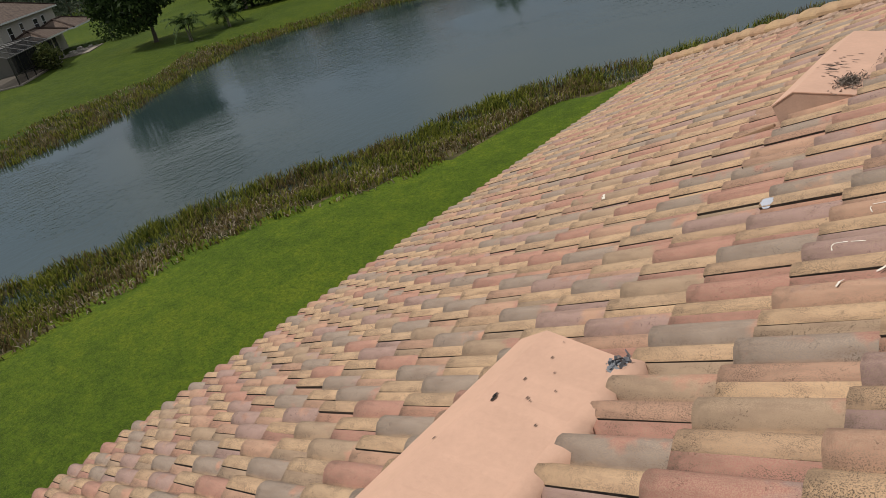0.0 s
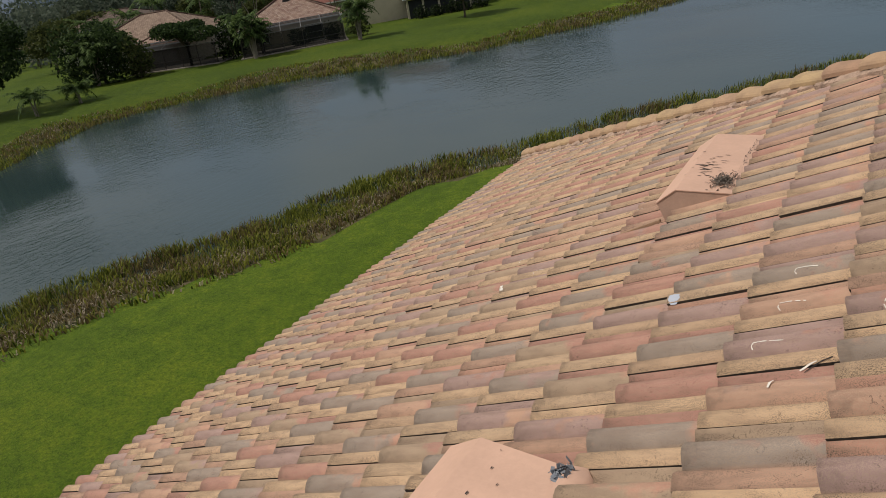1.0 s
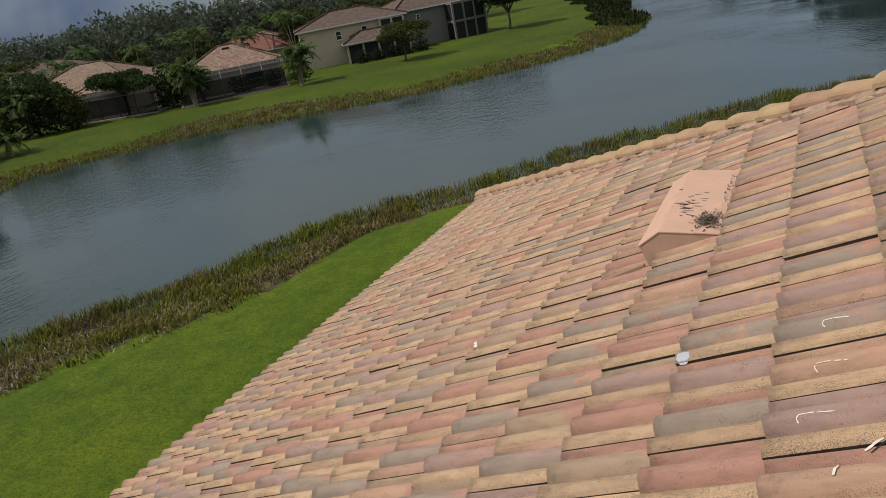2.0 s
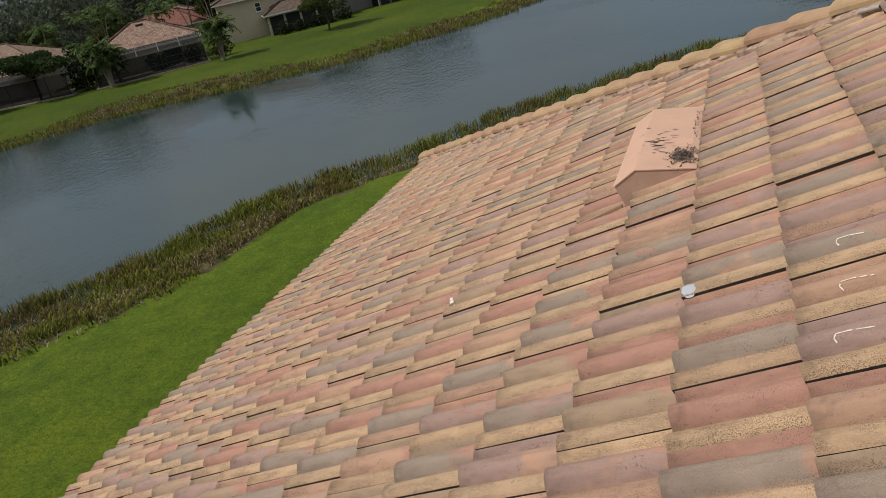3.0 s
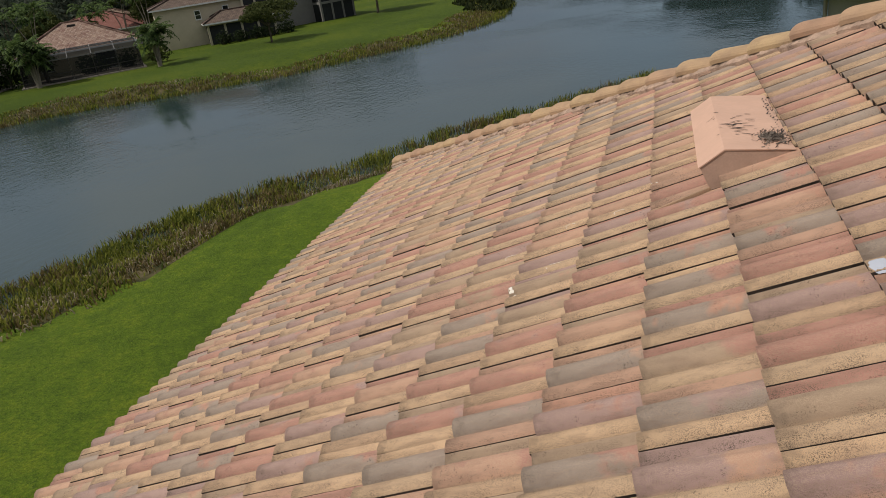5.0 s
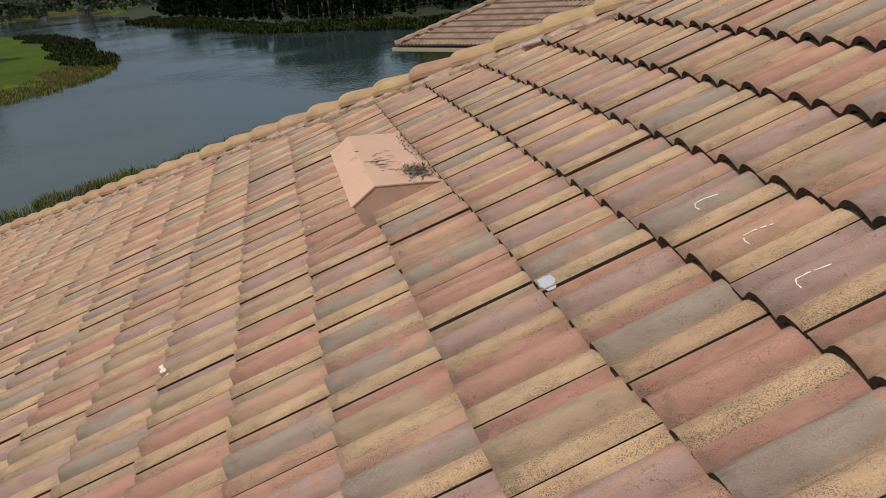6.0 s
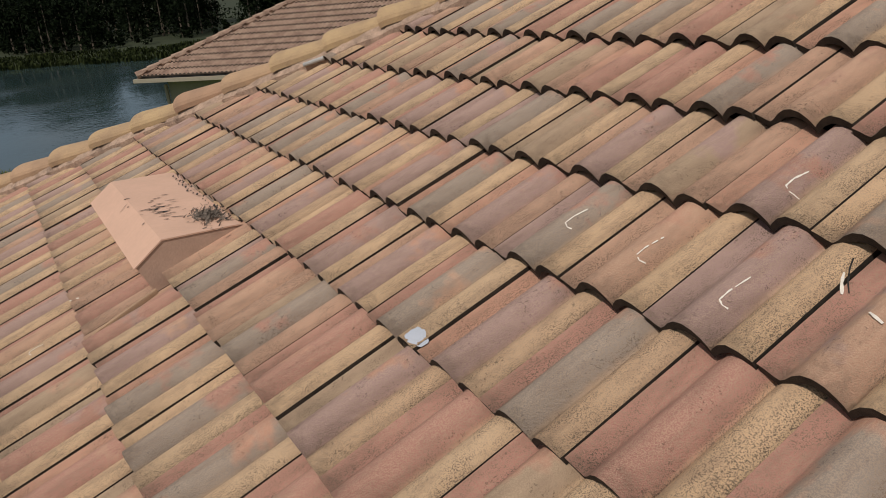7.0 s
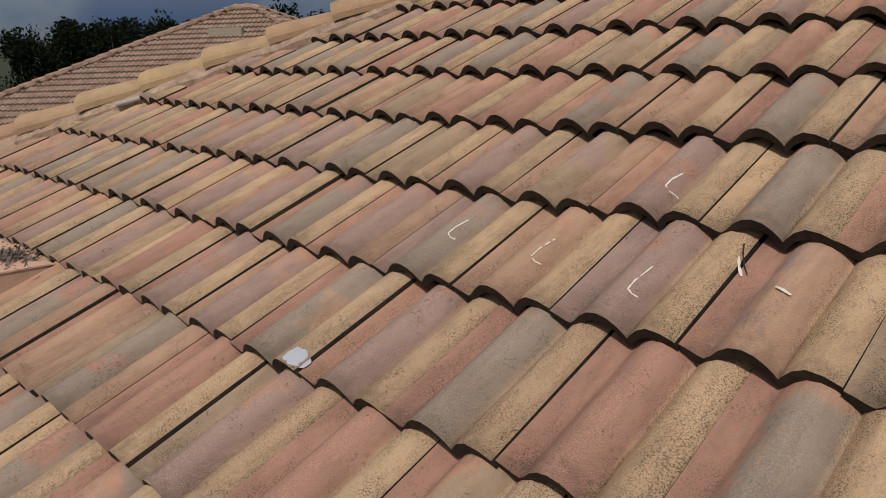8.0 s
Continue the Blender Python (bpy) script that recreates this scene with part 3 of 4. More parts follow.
def roof_vent(x0, x1, y0, y1, lift, label, skirt=True, slant=0.0):
    """A hooded off-ridge vent: the top rises from the tiles uphill to a crease, then runs down to a lip."""
    v = base("roof_vent", ROOF, label, "roof vent", "painted roof vents")
    w = x1 - x0
    sec = [(x0 + 0.012, -0.03), (x0, lift * 0.78), (x0 + 0.34 * w, lift), (x0 + 0.92 * w, 0.034), (x1, 0.014), (x1, -0.03)]
    bm = bmesh.new()
    n = 22
    rows = []
    for i in range(n + 1):
        y = y0 + (y1 - y0) * i / n
        row = []
        for j, (x, z) in enumerate(sec):
            rag = noise.noise(Vector((x * 3, y * 9, 4.0))) * (1.0 if skirt else 0.25)
            row.append(bm.verts.new((x + (0.018 * rag if j >= 4 else 0.003 * rag), y - slant * (x - x0) / w * i / n, z + (0.008 * rag if j in (3, 4) else 0.0))))
        rows.append(row)
    for r0, r1 in zip(rows, rows[1:]):
        for j in range(1, len(sec) - 1):
            bm.faces.new((r0[j], r1[j], r1[j + 1], r0[j + 1]))
    # the thin edge of the hood over the ends and the lip
    bmesh.ops.recalc_face_normals(bm, faces=bm.faces)
    hood = part("hood", bm, PEACH, v)
    mod = hood.modifiers.new("thickness", "SOLIDIFY")
    mod.thickness, mod.offset = 0.006, -1
    for y, out, lean in ((y0 + 0.004, 1, 0.0), (y1 - 0.004, -1, slant)):
        bm = bmesh.new()
        line = [(x0 + 0.008, lift * 0.78 - 0.007), (x0 + 0.34 * w, lift - 0.007), (x0 + 0.92 * w, 0.027), (x1 - 0.01, 0.008)]
        face = [[bm.verts.new((x, y + out * d - lean * (x - x0) / w, z)) for x, z in line + [(x1 - 0.01, -0.04), (x0 + 0.34 * w, -0.04), (x0 + 0.008, -0.04)]] for d in (0.0, 0.006)]
        for f in face:
            bm.faces.new((f[0], f[1], f[5], f[6]))
            bm.faces.new((f[1], f[2], f[3], f[4], f[5]))
        bmesh.ops.recalc_face_normals(bm, faces=bm.faces)
        part("end_plate", bm, STUCCO_EDGE, v, "weathered unpainted end plate")
    part("throat", boxed(x0 + 0.012, y0 + 0.03, -0.03, x0 + 0.03, y1 - 0.03, lift * 0.72), STUCCO_EDGE, v)
    if not skirt:
        return v
    # flashing skirt smeared over the tiles uphill
    bm = bmesh.new()
    m = 30
    prev = None
    for i in range(m + 1):
        y = y0 - 0.02 + (y1 - slant - y0 + 0.03) * i / m
        r = noise.noise(Vector((2.0, y * 11, x1)))
        cur = [bm.verts.new((x1 - 0.04, y, 0.043)), bm.verts.new((x1 + 0.030 + 0.035 * r, y, 0.020 + 0.006 * r)), bm.verts.new((x1 + 0.036 + 0.04 * r, y, -0.02))]
        if prev:
            bm.faces.new((prev[0], cur[0], cur[1], prev[1]))
            bm.faces.new((prev[1], cur[1], cur[2], prev[2]))
        prev = cur
    bmesh.ops.recalc_face_normals(bm, faces=bm.faces)
    part("skirt", bm, PEACH, v, "ragged peach sealant skirt over the tiles", True)
    return v


NEAR_VENT, FAR_VENT = (-0.89, -0.345, -2.02, -0.87), (-0.82, -0.385, 1.60, 2.84)
vent_near = roof_vent(*NEAR_VENT, 0.150, "peach painted metal roof vent with flaking sealant, on the tiles", slant=0.12)
vent_far = roof_vent(*FAR_VENT, 0.155, "peach painted roof vent, its top blackened and torn, on the tiles", False)

# ---------------------------------------------------------------- chalk, sealant and debris on the roof
def roll_z(x, y, k=None):
    """Height of the tiled surface over the roof's frame."""
    if k is None:
        k = max(j for j in COURSES if course_x(j) <= x + 1e-6)
    u = 0.5 * (k % 2)
    q = 1.0 - (((y - DRIFT * k) / W - u) % 1.0)
    z = np.interp(q, [p[0] for p in PROFILE], [p[1] for p in PROFILE])
    return float(z) - 0.034 * (x - course_x(k)) / L


def stroke(name, points, width, material, label, category, group="", seed=1):
    """A thin, broken line of chalk or dirt that follows the rolls."""
    rnd = random.Random(seed)
    bm = bmesh.new()
    dense = []
    for (xa, ya), (xb, yb) in zip(points, points[1:]):
        n = max(2, int(math.hypot(xb - xa, yb - ya) / 0.008))
        dense += [(xa + (xb - xa) * i / n, ya + (yb - ya) * i / n) for i in range(n)]
    dense.append(points[-1])
    prev = None
    for i, (x, y) in enumerate(dense):
        x2, y2 = dense[min(i + 1, len(dense) - 1)]
        x1, y1 = dense[max(i - 1, 0)]
        d = Vector((x2 - x1, y2 - y1, 0)).normalized()
        s = Vector((-d.y, d.x, 0)) * width * rnd.uniform(0.3, 0.65)
        cur = []
        for sg in (1, -1):
            px, py = x + sg * s.x, y + sg * s.y
            cur.append(bm.verts.new((px, py, roll_z(px, py) + 0.003)))
        if prev and rnd.random() > 0.10:
            bm.faces.new((prev[0], cur[0], cur[1], prev[1]))
        prev = cur
    for v in [v for v in bm.verts if not v.link_faces]:
        bm.verts.remove(v)
    me = bpy.data.meshes.new(name)
    bm.to_mesh(me)
    bm.free()
    me.materials.append(material)
    ob = new(name, me)
    ob.matrix_basis = ROOF
    return tagged(ob, label, category, group)


# hooks of chalk that mark cracked tiles: a point and the size of its two arms
for n, (x, y, a, b) in enumerate([(0.167, 0.147, 0.075, 0.035), (0.145, -0.140, 0.085, 0.04), (0.102, -0.418, 0.09, 0.055), (0.490, -0.303, 0.075, 0.05), (-2.088, 1.557, 0.06, 0.05), (-2.066, 1.294, 0.15, 0.05),
                                  (-2.015, 1.823, 0.06, 0.05), (-1.675, 1.390, 0.07, 0.05), (-1.636, 1.942, 0.05, 0.04), (-1.334, 1.512, 0.06, 0.04), (-1.320, 1.795, 0.05, 0.04), (-1.794, 2.173, 0.05, 0.04), (-1.130, 2.011, 0.05, 0.04)]):
    stroke("chalk_mark", [(x - 0.004, y - b * 0.6), (x - 0.010, y - 0.012), (x - 0.002, y), (x + 0.03, y + 0.001), (x + a, y - 0.006)], 0.0036, CHALK, "hook-shaped white chalk mark on a cracked roof tile", "chalk mark", "chalk marks on the roof", n)
stroke("chalk_mark", [(0.300, -0.560), (0.275, -0.570), (0.250, -0.585)], 0.006, CHALK, "short white chalk dash on a cracked roof tile", "chalk mark", "chalk marks on the roof", 31)
stroke("chalk_mark", [(0.200, -0.675), (0.192, -0.690), (0.186, -0.708)], 0.006, CHALK, "short white chalk dash on a roof tile", "chalk mark", "chalk marks on the roof", 32)
stroke("crack", [(0.345, -0.552), (0.315, -0.562), (0.285, -0.576), (0.262, -0.592)], 0.003, DARK, "dark hairline crack across a buff roof tile", "crack", seed=33)


def patch(name, cx, cy, rx, ry, material, label, category, seed, lift=0.005, jag=0.35, n=26, k=None):
    """A ragged flat smear lying on the rolls."""
    bm = bmesh.new()
    mid = bm.verts.new((cx, cy, roll_z(cx, cy, k) + lift))
    rings = []
    for f in (0.5, 1.0):
        ring = []
        for i in range(n):
            a = 2 * math.pi * i / n
            r = f * (1 + jag * noise.noise(Vector((math.cos(a) * 2, math.sin(a) * 2, seed * 3.1))))
            x, y = cx + rx * r * math.cos(a), cy + ry * r * math.sin(a)
            ring.append(bm.verts.new((x, y, roll_z(x, y, k) + lift * (1.2 - 0.6 * f))))
        rings.append(ring)
    for i in range(n):
        j = (i + 1) % n
        bm.faces.new((mid, rings[0][i], rings[0][j]))
        bm.faces.new((rings[0][i], rings[1][i], rings[1][j], rings[0][j]))
    me = bpy.data.meshes.new(name)
    bm.to_mesh(me)
    bm.free()
    me.materials.append(material)
    ob = new(name, me)
    ob.matrix_basis = ROOF
    return tagged(ob, label, category)


patch("sealant_patch", course_x(-1) + 0.026, 0.186, 0.030, 0.038, SEALANT, "glossy white sealant patch on the end of a tile", "sealant", 2, 0.006, 0.12, 40, -1)
patch("bird_dropping", -1.86, 1.22, 0.03, 0.05, CHALK, "white bird dropping smeared on the tiles", "dropping", 6, 0.004, 0.9)
patch("missing_mortar", -1.88, 5.39, 0.06, 0.035, DARK, "small dark hole in the tiles below the hip", "hole", 7, 0.004, 0.6)


def vent_wear():
    """What has happened to the far vent: burnt paint, a torn edge full of debris; and to the near one: chips and a bunched rag of tape."""
    def top(x, x0, x1, lift):
        w = x1 - x0
        return float(np.interp(x, [x0, x0 + 0.34 * w, x0 + 0.92 * w, x1], [lift * 0.78, lift, 0.034, 0.014]))

    rnd = random.Random(21)
    bm = bmesh.new()
    for i in range(34):
        x, y = rnd.gauss(-0.60, 0.05), rnd.gauss(2.10, 0.14)
        ln, wd = rnd.uniform(0.005, 0.034), rnd.uniform(0.0015, 0.006)
        t = rnd.gauss(0.1, 0.5)
        pts = [(ln, 0), (0.3 * ln, wd), (-ln, wd * 0.4), (-0.6 * ln, -wd), (0.4 * ln, -wd * 0.7)]
        vs = []
        for a, b in pts:
            px, py = x + a * math.cos(t) - b * math.sin(t), y + a * math.sin(t) + b * math.cos(t)
            vs.append(bm.verts.new((px, py, top(px, *FAR_VENT[:2], 0.155) + 0.004)))
        bm.faces.new(vs)
    s = part("flaked_paint", bm, DARK, vent_far, "black flakes where the paint has burnt off")
    tagged(s, kind="stuff")
    bm = bmesh.new()
    for i in range(620):
        a, r = rnd.uniform(0, 6.28), abs(rnd.gauss(0, 0.5))
        x, y = -0.455 + 0.08 * r * math.cos(a), 1.80 + 0.16 * r * math.sin(a)
        ln = rnd.uniform(0.004, 0.018)
        d = Vector((rnd.gauss(0, 1), rnd.gauss(0, 1), rnd.gauss(0, 0.4))).normalized() * ln
        sd2 = d.cross(Vector((rnd.gauss(0, 1), rnd.gauss(0, 1), rnd.gauss(0, 1)))).normalized() * rnd.uniform(0.0015, 0.004)
        c = Vector((x, y, top(x, *FAR_VENT[:2], 0.155) + 0.006 + rnd.uniform(0, 0.012) * (1 - min(1, r))))
        bm.faces.new([bm.verts.new(p) for p in (c - d - sd2, c - d + sd2, c + d + sd2 * 0.5, c + d - sd2 * 0.5)])
    s = part("debris", bm, TWIG, vent_far, "grey nest of twigs and torn mesh in the broken edge")
    tagged(s, kind="stuff")
    bm = bmesh.new()
    for i in range(40):
        x, y = rnd.gauss(-0.405, 0.010), rnd.uniform(1.64, 2.7)
        r = rnd.uniform(0.002, 0.007)
        bm.faces.new([bm.verts.new((x + r * math.cos(k * 1.26), y + 1.8 * r * math.sin(k * 1.26), 0.040 + 0.002 * math.cos(k))) for k in range(5)])
    tagged(part("grime", bm, DARK, vent_far, "black grime along the torn uphill edge"), kind="stuff")
    bm = bmesh.new()
    for x, y, r in ((-0.62, -1.28, 0.006), (-0.60, -1.15, 0.005), (-0.55, -1.22, 0.004), (-0.655, -1.40, 0.012), (-0.66, -1.385, 0.010), (-0.56, -1.36, 0.006), (-0.545, -1.37, 0.004), (-0.50, -1.30, 0.004), (-0.47, -1.46, 0.005), (-0.61, -1.06, 0.003), (-0.72, -1.62, 0.006)):
        y += 0.10
        bm.faces.new([bm.verts.new((x + r * 0.6 * math.cos(k * 1.05), y + 1.5 * r * math.sin(k * 1.05), top(x, *NEAR_VENT[:2], 0.150) + 0.004)) for k in range(6)])
    tagged(part("paint_chip", bm, DARK, vent_near, "small dark chips in the peach paint"), kind="stuff")
    bm = bmesh.new()
    for i in range(60):
        c = Vector((rnd.gauss(-0.385, 0.016), rnd.gauss(-1.02, 0.018), 0.036 + abs(rnd.gauss(0, 0.007))))
        d = Vector((rnd.gauss(0, 1), rnd.gauss(0, 1), rnd.gauss(0, 0.5))).normalized() * rnd.uniform(0.006, 0.02)
        e = d.cross(Vector((rnd.gauss(0, 1), rnd.gauss(0, 1), rnd.gauss(0, 1)))).normalized() * rnd.uniform(0.003, 0.008)
        bm.faces.new([bm.verts.new(p) for p in (c - d - e, c - d + e, c + d + e * 0.6, c + d - e)])
    tagged(part("torn_tape", bm, TAPE, vent_near, "crumpled grey flashing tape torn at the corner"), kind="stuff")


vent_wear()
# added buff strip: stands in for a tile edge that catches the sun
edge_strip = part("flashing_strip", boxed(-1.08, 1.500, 0.020, -0.80, 1.525, 0.038, 0.003), CAP, vent_far, "buff strip standing in for a brightly lit tile edge below the vent")
pipe = base("drain_pipe", ROOF @ pose(0.64, 3.10, 0.045, 0, 4, -40), "short white plastic pipe stub under the hip caps", "pipe")
bm = bmesh.new()
tube(bm, [(0, 0, 0), (0.14, 0, 0)], [0.013, 0.013], 10)
part("pipe", bm, PIPE_GREY, pipe)


# ---------------------------------------------------------------- reeds along the shore
def scatter_reeds(name, label, count, seed, region, inner, outer, size, wide, mats=None):
    """Bent blades in clumps over a stretch of shore: green towards the water, dry towards the lawn."""
    rng = np.random.default_rng(seed)
    x0, y0, x1, y1 = region
    verts, faces, index = [], [], []
    made = 0
    while made < count:
        pts = np.column_stack([rng.uniform(x0, x1, 40000), rng.uniform(y0, y1, 40000)])
        z, d = ground_height(pts)
        belt = outer + 1.2 * np.sin(pts[:, 0] * 0.21) + 0.8 * np.sin(pts[:, 1] * 0.33 + 2)
        clump = np.sin(pts[:, 0] * 1.9 + np.sin(pts[:, 1] * 1.3)) * np.sin(pts[:, 1] * 1.7 + np.sin(pts[:, 0] * 0.9))
        ok = (d > inner) & (d < belt) & (rng.uniform(-1.0, 1.0, len(d)) < 0.25 + clump * 0.8)
        for (x, y), zz, dd, bb, cl in zip(pts[ok], z[ok], d[ok], belt[ok], clump[ok]):
            t = (dd - inner) / (bb - inner)
            dry = rng.random() < (0.10 + 0.85 * max(0.0, t - 0.2)) * (0.75 + 0.75 * math.sin(x * 0.9 + 1.5 * math.sin(y * 0.8)) * math.sin(y * 1.1))
            h = size * rng.uniform(0.55, 1.25) * (1.0 - 0.45 * t) * (1 + 0.25 * cl) * (0.75 if dry else 1.0)
            az, lean = rng.uniform(0, 6.283), rng.uniform(0.2, 0.8) * h * (1.6 if dry else 1.0)
            dx, dy = math.cos(az) * lean, math.sin(az) * lean
            wx, wy = -math.sin(az + 0.4) * wide * 0.5, math.cos(az + 0.4) * wide * 0.5
            zz = max(zz, WATER_Z - 0.05)
            o = len(verts)
            verts += [(x - wx, y - wy, zz), (x + wx, y + wy, zz), (x + dx * 0.4 + wx, y + dy * 0.4 + wy, zz + h * 0.65), (x + dx * 0.4 - wx, y + dy * 0.4 - wy, zz + h * 0.65), (x + dx, y + dy, zz + h * (0.95 if not dry else 0.75))]
            faces += [(o, o + 1, o + 2, o + 3), (o + 3, o + 2, o + 4)]
            brown = rng.random() < 0.30 + 0.5 * math.sin(x * 0.55 + y * 0.8 + 1.0) * math.sin(y * 0.7 - x * 0.3)
            index += [(1 if rng.random() < 0.55 else 2) if dry else (2 if brown else 0)] * 2
            made += 1
            if made >= count:
                break
    ob = new(name, mesh_from(name, verts, faces, mats or [REED, DRYREED, BROWNREED], index))
    return tagged(ob, label, "reeds", kind="stuff")


scatter_reeds("near_reeds", "tall green and dry brown reeds along the lawn's pond edge", 52000, 3, (-40, -14, 22, 60), -0.9, 4.4, 0.44, 0.030)
scatter_reeds("far_reeds", "olive and straw reeds along the far pond shore", 42000, 5, (-80, -10, -18, 125), -0.7, 5.6, 0.42, 0.06)
scatter_reeds("distant_reeds", "green reeds along the wooded far bank", 16000, 7, (-60, 100, 75, 215), -0.5, 7.5, 0.8, 0.22, [SHADED_REED, SHADED_REED, SHADED_REED])


# ---------------------------------------------------------------- trees
def leaves_into(verts, faces, rng, centre, radii, count, size, hollow=0.55):
    """Leaf clumps thrown into an ellipsoid shell."""
    c, r = np.array(centre), np.array(radii)
    v = rng.normal(size=(count, 3))
    v /= np.linalg.norm(v, axis=1)[:, None]
    rad = rng.uniform(hollow, 1.05, count) ** 0.7
    p = c + v * rad[:, None] * r
    a = rng.normal(size=(count, 3))
    a /= np.linalg.norm(a, axis=1)[:, None]
    b = np.cross(a, rng.normal(size=(count, 3)))
    b /= np.linalg.norm(b, axis=1)[:, None]
    s = size * rng.uniform(0.5, 1.2, count)[:, None]
    for q0, q1, q2, q3 in zip(p - a * s, p + b * s * 0.45, p + a * s, p - b * s * 0.45):
        o = len(verts)
        verts += [tuple(q0), tuple(q1), tuple(q2), tuple(q3)]
        faces.append((o, o + 1, o + 2, o + 3))


def broad_tree(x, y, z, height, spread, flat, leaf, label, seed, dense=1.0, low=0.35, skirt=0.45):
    """A tapered trunk with limbs, and a crown of leaf clumps in uneven masses."""
    rng = np.random.default_rng(seed)
    t = base("tree", pose(x, y, z), label, "tree")
    bm = bmesh.new()
    fork = height * low
    tube(bm, [(0, 0, -0.2), (0.08, 0.05, fork * 0.5), (0.0, 0.1, fork)], [height * 0.034, height * 0.026, height * 0.021])
    masses = []
    n = 9
    for i in range(n):
        az = 2 * math.pi * i / n + rng.uniform(-0.3, 0.3)
        r = spread * rng.uniform(0.35, 0.72)
        top = height * (rng.uniform(0.62, 0.86) if flat else rng.uniform(skirt, 0.85))
        e = (r * math.cos(az), r * math.sin(az), top)
        tube(bm, [(0, 0.1, fork * 0.95), (e[0] * 0.45, e[1] * 0.45, fork + (top - fork) * 0.55), e], [height * 0.016, height * 0.011, height * 0.004], 5)
        masses.append(e)
    masses.append((0, 0, height * 0.82))
    part("trunk", bm, BARK, t)
    verts, faces = [], []
    for e in masses:
        k = rng.uniform(0.75, 1.2)
        rr = (spread * 0.42 * k, spread * 0.42 * k, height * (0.13 if flat else 0.2) * k)
        leaves_into(verts, faces, rng, e, rr, int(420 * dense), height * (0.042 if dense < 2 else 0.034))
    crown = new("crown", mesh_from("crown", verts, faces, leaf))
    crown.parent = t
    return t


def frond(verts, faces, root, az, length, droop, rng, lift=0.6):
    """A pinnate palm frond: an arched rib with leaflets hanging on both sides."""
    n = 9
    pts = []
    for i in range(n + 1):
        s = i / n
        r = length * s * (1 - 0.25 * s * droop)
        pts.append(np.array(root) + np.array([r * math.cos(az), r * math.sin(az), length * (lift * s - droop * s * s)]))
    side = np.array([-math.sin(az), math.cos(az), 0.0])
    for i in range(1, n):
        wl = length * 0.26 * (1 - 0.5 * i / n)
        for sg in (1, -1):
            o = len(verts)
            tip = pts[i] + side * sg * wl + (pts[i + 1] - pts[i]) * 1.2 + np.array([0, 0, -wl * rng.uniform(0.3, 0.8)])
            verts.extend([tuple(pts[i]), tuple(pts[i + 1]), tuple(tip)])
            faces.append((o, o + 1, o + 2))


def palm(x, y, z, stems, height, length, label, seed, lean=0.25):
    """A clump of palms: slender leaning stems, each with a head of fronds."""
    rng = np.random.default_rng(seed)
    t = base("palm", pose(x, y, z), label, "palm")
    verts, faces = [], []
    for i in range(stems):
        az = 2 * math.pi * i / max(1, stems) + rng.uniform(-0.4, 0.4)
        h = height * rng.uniform(0.55, 1.0)
        off = lean * h * rng.uniform(0.3, 1.0) if stems > 1 else 0.05
        topp = (off * math.cos(az), off * math.sin(az), h)
        bm = bmesh.new()
        tube(bm, [(0.15 * math.cos(az), 0.15 * math.sin(az), -0.1), (topp[0] * 0.4, topp[1] * 0.4, h * 0.55), topp], [0.11, 0.08, 0.06], 6)
        part("stem", bm, PALMBARK, t)
        for k in range(13):
            frond(verts, faces, topp, 6.283 * k / 13 + rng.uniform(-0.2, 0.2), length * rng.uniform(0.75, 1.1), rng.uniform(0.35, 0.85), rng, rng.uniform(0.25, 1.0))
    crown = new("fronds", mesh_from("fronds", verts, faces, FROND))
    crown.parent = t
    return t


def bush(x, y, z, rx, ry, h, leaf, label, seed, count=700, category="bush", size=0.24, rot=0.0):
    rng = np.random.default_rng(seed)
    t = base("bush", pose(x, y, z, 0, 0, rot), label, category)
    verts, faces = [], []
    for i in range(7):
        cx, cy = rng.uniform(-0.55, 0.55) * rx, rng.uniform(-0.55, 0.55) * ry
        hh = h * rng.uniform(0.35, 0.62)
        leaves_into(verts, faces, rng, (cx, cy, hh), (rx * 0.55, ry * 0.55, hh), count // 7, size, 0.5)
    body = new("foliage", mesh_from("foliage", verts, faces, leaf))
    body.parent = t
    bm = bmesh.new()
    for i in range(4):
        tube(bm, [(0.1 * i - 0.15, 0, -0.1), (rx * 0.3 * math.cos(i * 1.6), ry * 0.3 * math.sin(i * 1.6), h * 0.5)], [0.06, 0.02], 5)
    part("stem", bm, BARK, t)
    return t


broad_tree(-84.5, 39.8, 0, 9.5, 6.8, False, LEAF, "large dark green broadleaf tree on the far lawn", 11, 2.4, 0.2, 0.26)
broad_tree(-81, 64.2, 0, 6.0, 4.6, True, LEAF, "flat-topped dark green tree beside a pool cage", 12, 1.2, 0.42)
broad_tree(-52.5, 86.6, 0, 5.2, 3.9, True, LEAF_OLIVE, "spreading olive green tree before a beige house", 13, 1.2, 0.4)
broad_tree(-48, 113, 0, 7.5, 5.2, True, LEAF, "dark spreading tree at the end of the lawn", 14, 1.3, 0.36)
broad_tree(-100, 66, 0, 7.0, 4.2, False, LEAF, "dark broadleaf tree behind the lawn", 15, 1.2, 0.3)
palm(-76, 44.5, -0.1, 3, 2.0, 2.2, "small clump of young palms near the reeds", 16)
palm(-75.2, 39.0, -0.1, 2, 2.9, 2.4, "young palm with arching fronds near the reeds", 17)
palm(-71, 66, 0, 9, 4.8, 2.6, "clump of slender palms beside a pool cage", 18, 0.3)
palm(-60.5, 74, 0, 7, 4.4, 2.4, "clump of pale-stemmed palms beside a house", 19, 0.28)
